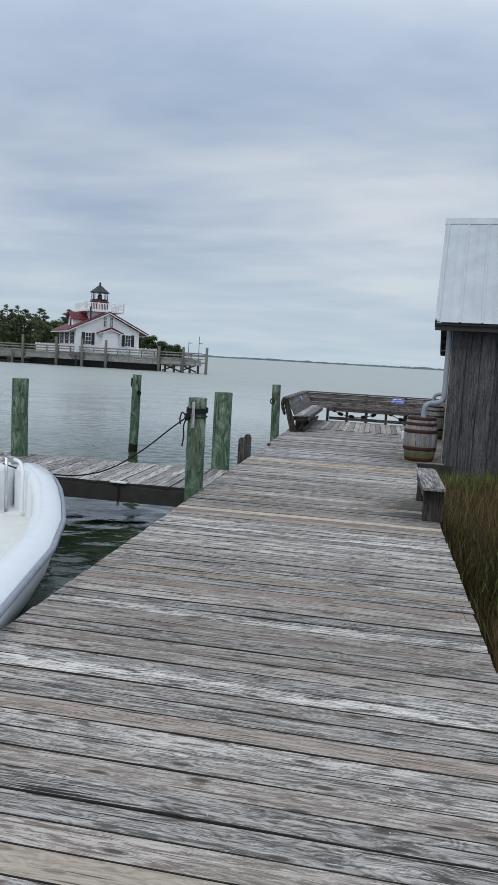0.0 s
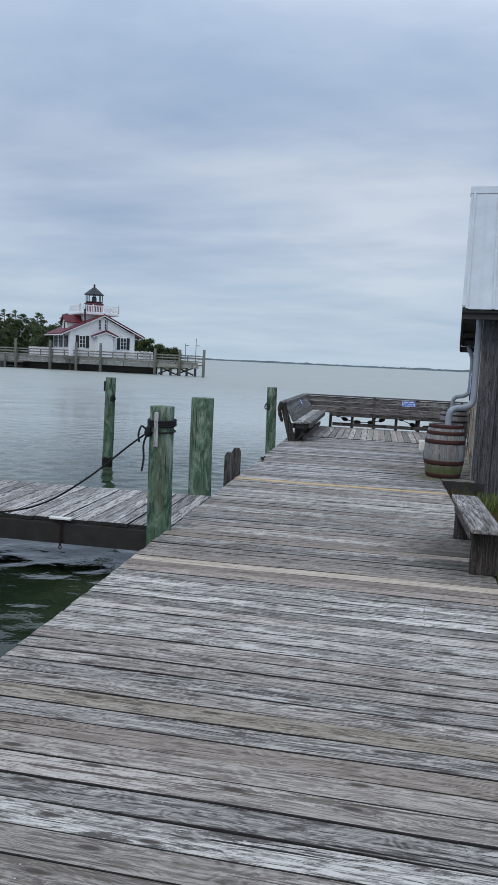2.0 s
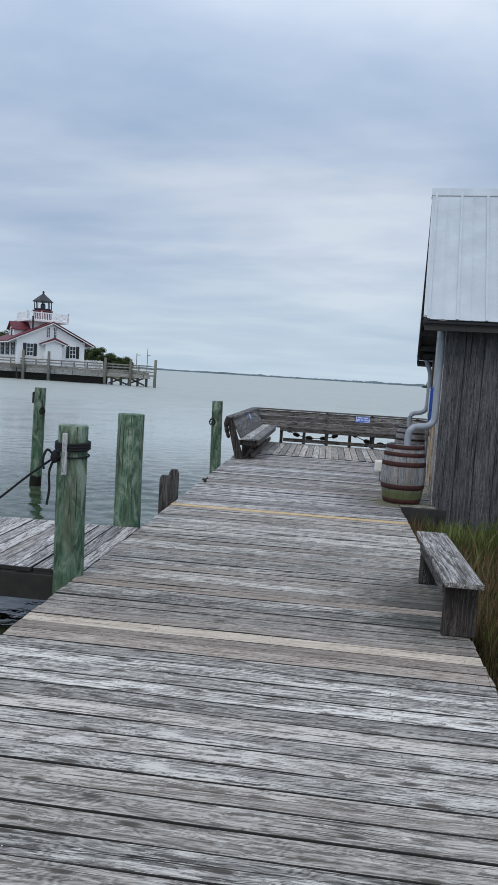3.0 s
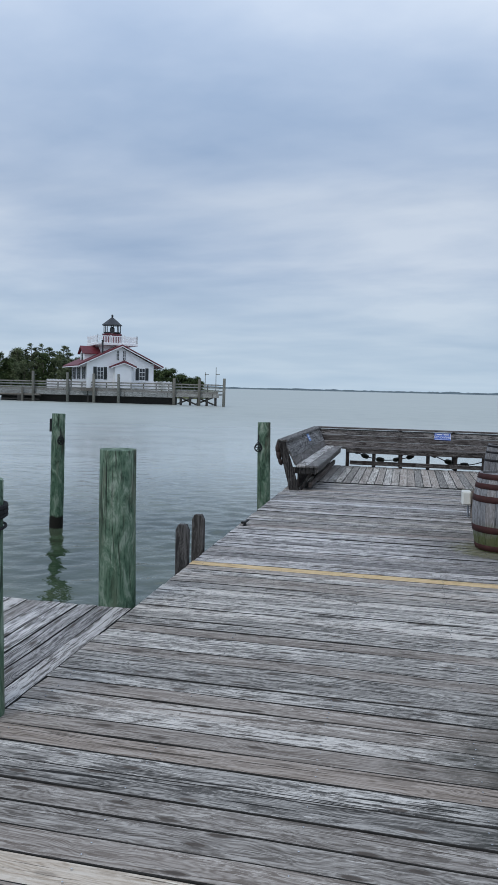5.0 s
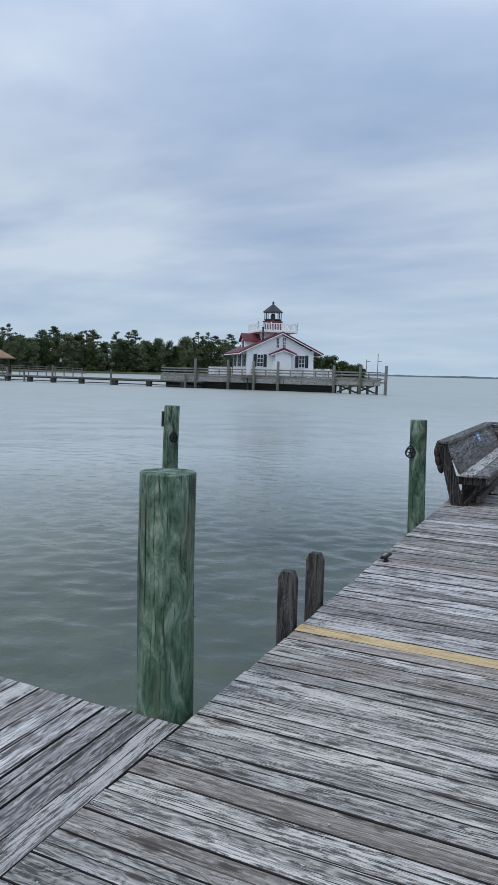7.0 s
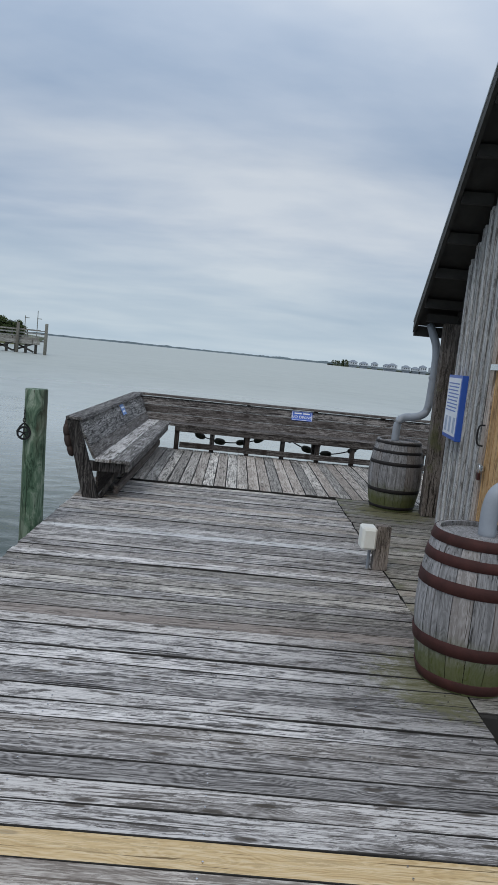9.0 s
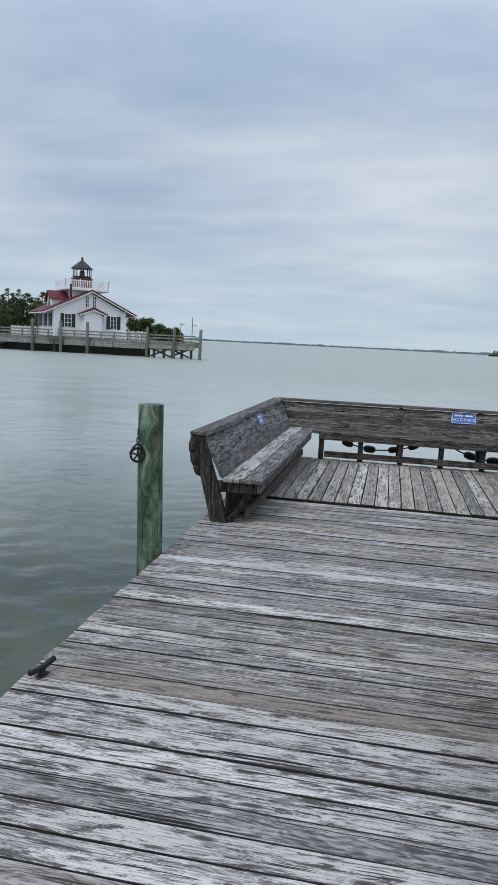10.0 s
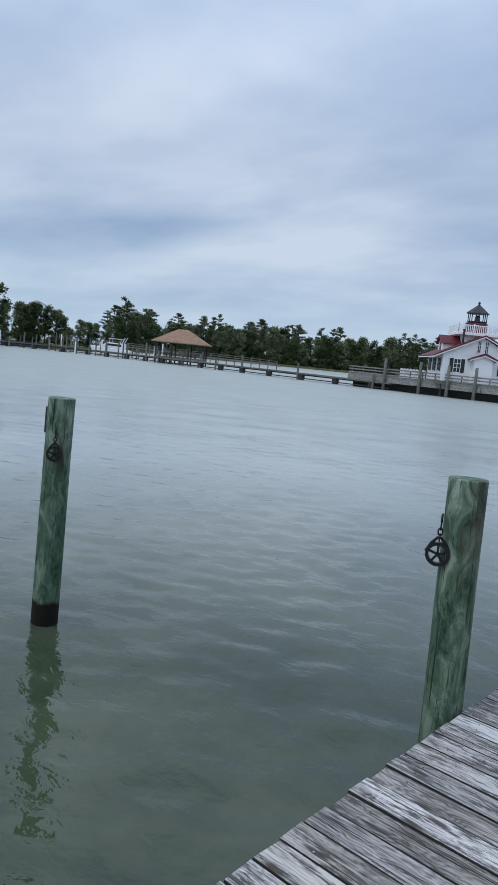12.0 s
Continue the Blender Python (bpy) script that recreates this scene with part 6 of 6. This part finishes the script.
stock = {"pine_tree": [tree("pine_tree", s, "tall thin pine with a sparse dark green crown", "shore pines") for s in (1, 2, 3, 10, 11, 12)],
         "shore_tree": [tree("shore_tree", s, "dense dark green shore tree", "shore trees") for s in (4, 5, 6, 7, 13, 14)],
         "oak_tree": [tree("oak_tree", s, "broad dark live oak in front of the building", "live oaks") for s in (8, 9)]}
used = {}


def plant(kind_of, x, y, s):
    """Set a tree of the stock at x, y, at s times its size."""
    k = rnd.randrange(len(stock[kind_of]))
    m = pose(x, y, 0.2, rnd.uniform(-2, 2), rnd.uniform(-2, 2), rnd.uniform(0, 360))
    src = stock[kind_of][k]
    if (kind_of, k) not in used:
        used[kind_of, k] = True
        src.scale = (s, s, s)
        src.matrix_basis = m @ Matrix.Diagonal((s, s, s, 1))
    else:
        ob = copy_thing(src, m)
        ob.matrix_basis = m @ Matrix.Diagonal((s, s, s, 1))


FOREST = [(-250, 206), (-230, 268), (-195, 304), (-138, 332)]
for (xa, ya), (xb, yb) in zip(FOREST, FOREST[1:]):
    n = int(math.hypot(xb - xa, yb - ya) / 2.3)
    side = Vector((-(yb - ya), xb - xa)).normalized()
    if side.y < 0:
        side = -side
    for k in range(n):
        for row in range(3):
            t, d = (k + rnd.random()) / n, 2 + 8 * row + rnd.uniform(-3, 3)
            x, y = xa + (xb - xa) * t - abs(side.x) * d, ya + (yb - ya) * t + abs(side.y) * d
            grow = 1.0 + 0.22 * noise.noise((x * 0.03, y * 0.03, 4.0)) + 0.12 * noise.noise((x * 0.11, y * 0.11, 9.0))
            if row == 2 and rnd.random() < 0.5 or row == 1 and rnd.random() < 0.18:
                plant("pine_tree", x, y, rnd.uniform(1.15, 1.75) * grow)
            elif rnd.random() < 0.8:
                plant("shore_tree", x, y, rnd.uniform(0.95, 1.75) * grow)
for x, y, s in ((-163, 113, 1.05), (-160, 118, 0.95), (-166, 107, 1.0), (-158, 124, 0.75), (-156, 128, 0.7), (-168, 101, 0.6), (-163, 97, 0.55), (-162, 110, 0.95), (-165, 115, 1.1), (-161, 115.5, 1.0), (-164, 110, 1.05), (-160, 121, 0.8), (-157, 126, 0.7), (-155, 131, 0.65), (-166, 104, 0.75), (-160, 104, 0.5), (-156, 119, 0.5)):
    plant("shore_tree", x, y, s)
for x, y, s in ((-141, 65.5, 1.15), (-140, 72.3, 1.12), (-140.5, 87.0, 1.12), (-150, 93, 0.5)):
    plant("oak_tree", x, y, s)
for x, y, s in ((-47, 152, 0.40), (-50, 153, 0.5), (-45.5, 152, 0.33), (-53, 155, 0.52), (-44.2, 152.5, 0.36), (-43.4, 153, 0.28)):
    plant("oak_tree", x, y, s)

# undergrowth along the shore
blobs = []
for (xa, ya), (xb, yb) in zip(FOREST, FOREST[1:]):
    n = int(math.hypot(xb - xa, yb - ya) / 2.0)
    for k in range(n):
        t = k / n
        blobs.append((xa + (xb - xa) * t - 2 + rnd.uniform(-1, 1), ya + (yb - ya) * t + 1 + rnd.uniform(-1, 1), rnd.uniform(0.8, 4.5), rnd.uniform(1.8, 3.6), 0.8))
tagged(new("undergrowth", leaf_cloud(blobs, 40000, 0.38, 31, oak_leaf)), "dark shrubs and marsh growth at the tree line's foot", "shrubs", kind="stuff")

# yellow play frame by the dock
play = thing("play_frame", "yellow tubular climbing frame on the shore", "climbing frame", pose(-139.5, 89.5, 0.3))
yel = plain("yellow_paint", (0.5, 0.36, 0.04), 0.5)
for x in (-1, 1):
    for y in (-1.2, 0, 1.2):
        part("upright", tube(B(), [(x, y, 0), (x, y, 2.6 + 0.5 * (y == 0))], 0.07, 6), yel, play)
for z in (1.3, 2.4):
    part("bar", tube(B(), [(-1, -1.2, z), (-1, 1.2, z)], 0.06, 6), yel, play)
    part("bar", tube(B(), [(1, -1.2, z), (1, 1.2, z)], 0.06, 6), yel, play)

# ---- far shores ----
def shore_strip(name, pts, h, seed, label, mat):
    bm = B()
    prev = None
    for (xa, ya), (xb, yb) in zip(pts, pts[1:]):
        n = 90
        for k in range(n):
            t = k / n
            x, y = xa + (xb - xa) * t, ya + (yb - ya) * t
            z = h * (0.45 + 0.8 * abs(noise.noise((x * 0.02, y * 0.02, seed))) + 0.5 * abs(noise.noise((x * 0.11, y * 0.11, seed))))
            cur = [bm.verts.new((x, y, -1.0)), bm.verts.new((x, y, z)), bm.verts.new((x, y + 60, z)), bm.verts.new((x, y + 60, -1))]
            if prev:
                for j in range(3):
                    bm.faces.new((prev[j], cur[j], cur[j + 1], prev[j + 1]))
            prev = cur
    return tagged(part(name, bm, mat), label, "far shore", kind="structure")


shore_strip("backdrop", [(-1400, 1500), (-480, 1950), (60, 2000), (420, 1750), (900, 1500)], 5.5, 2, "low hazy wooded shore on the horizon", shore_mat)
shore_strip("backdrop_near", [(118, 905), (200, 890), (330, 880)], 1.6, 5, "low grassy point with houses", plain("grassy_point", (0.10, 0.12, 0.09), 0.9))
far_wall = plain("pale_far_siding", (0.50, 0.54, 0.58), 0.8, vary=0.12)
far_roof = plain("grey_far_roof", (0.20, 0.23, 0.27), 0.9)
for k in range(14):
    x = 140 + 12.4 * k + rnd.uniform(-4, 4)
    ob = thing("stilt_house", "pale two-storey house on stilts with a grey hipped roof", "house", pose(x, 886 - 0.02 * k, 0.6), "waterfront houses")
    w, h = rnd.uniform(3.0, 5.4), rnd.uniform(4.6, 8.2)
    part("wall", box(B(), -w, w, -4, 4, 1.6, h), far_wall, ob)
    part("stilts", box(B(), -w + 0.6, w - 0.6, -3.4, 3.4, -1.2, 1.6), far_roof, ob)
    part("porch", box(B(), -w - 0.4, w + 0.4, -5.4, -4.005, h * 0.45, h * 0.5), far_wall, ob)
    for a in (-0.6, 0, 0.6):
        part("window", box(B(), w * a - 0.7, w * a + 0.7, -4.06, -4.005, h * 0.62, h * 0.84), dark_glass, ob)
    bm = B()
    e = [bm.verts.new(p) for p in ((-w - 0.6, -4.6, h), (w + 0.6, -4.6, h), (w + 0.6, 4.6, h), (-w - 0.6, 4.6, h))]
    r0, r1 = bm.verts.new((-w * 0.3, 0, h + 2.4)), bm.verts.new((w * 0.3, 0, h + 2.4))
    for f in ((e[0], e[1], r1, r0), (e[2], e[3], r0, r1), (e[1], e[2], r1), (e[3], e[0], r0), tuple(e[::-1])):
        bm.faces.new(f)
    part("roof", bm, far_roof, ob)
for k in range(9):
    plant("shore_tree", 116 + 2.6 * k, 893 + rnd.uniform(-3, 3), rnd.uniform(0.5, 0.95))
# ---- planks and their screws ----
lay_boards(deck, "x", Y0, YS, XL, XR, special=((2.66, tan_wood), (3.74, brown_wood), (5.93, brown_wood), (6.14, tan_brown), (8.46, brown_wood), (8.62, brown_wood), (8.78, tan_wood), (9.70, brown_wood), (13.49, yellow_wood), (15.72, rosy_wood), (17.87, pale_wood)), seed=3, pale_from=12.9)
lay_boards(platform, "x", 14.76, 15.07, XR + 0.012, 1.56, seed=6, z=0.001, mat=mossy_wood)
lay_boards(platform, "x", 15.07, YS, XR + 0.012, 4.4, seed=5, z=0.001, mat=mossy_wood)
lay_boards(far_platform, "y", XL, 4.4, YS + 0.012, YE, seed=7)
lay_boards(finger, "y", XL - 0.148 - 44 * 0.155, XL - 0.147, FY0 + 0.016, FY1, seed=9, jitter=0.015, mat=bleached_sheen_deck)
ob = new("plank", board_mesh(FY1 - FY0, 0.14, 0.04, 77, bleached_sheen_deck))
ob.parent = finger
ob.matrix_basis = pose(XL - 0.075, (FY0 + FY1) / 2, 0.002, 0, 0, 90)
nail_heads(deck, "x", 1.9425, YS, (-2.02, -1.2, -0.4, 0.35, 0.9), 0.155, 4)
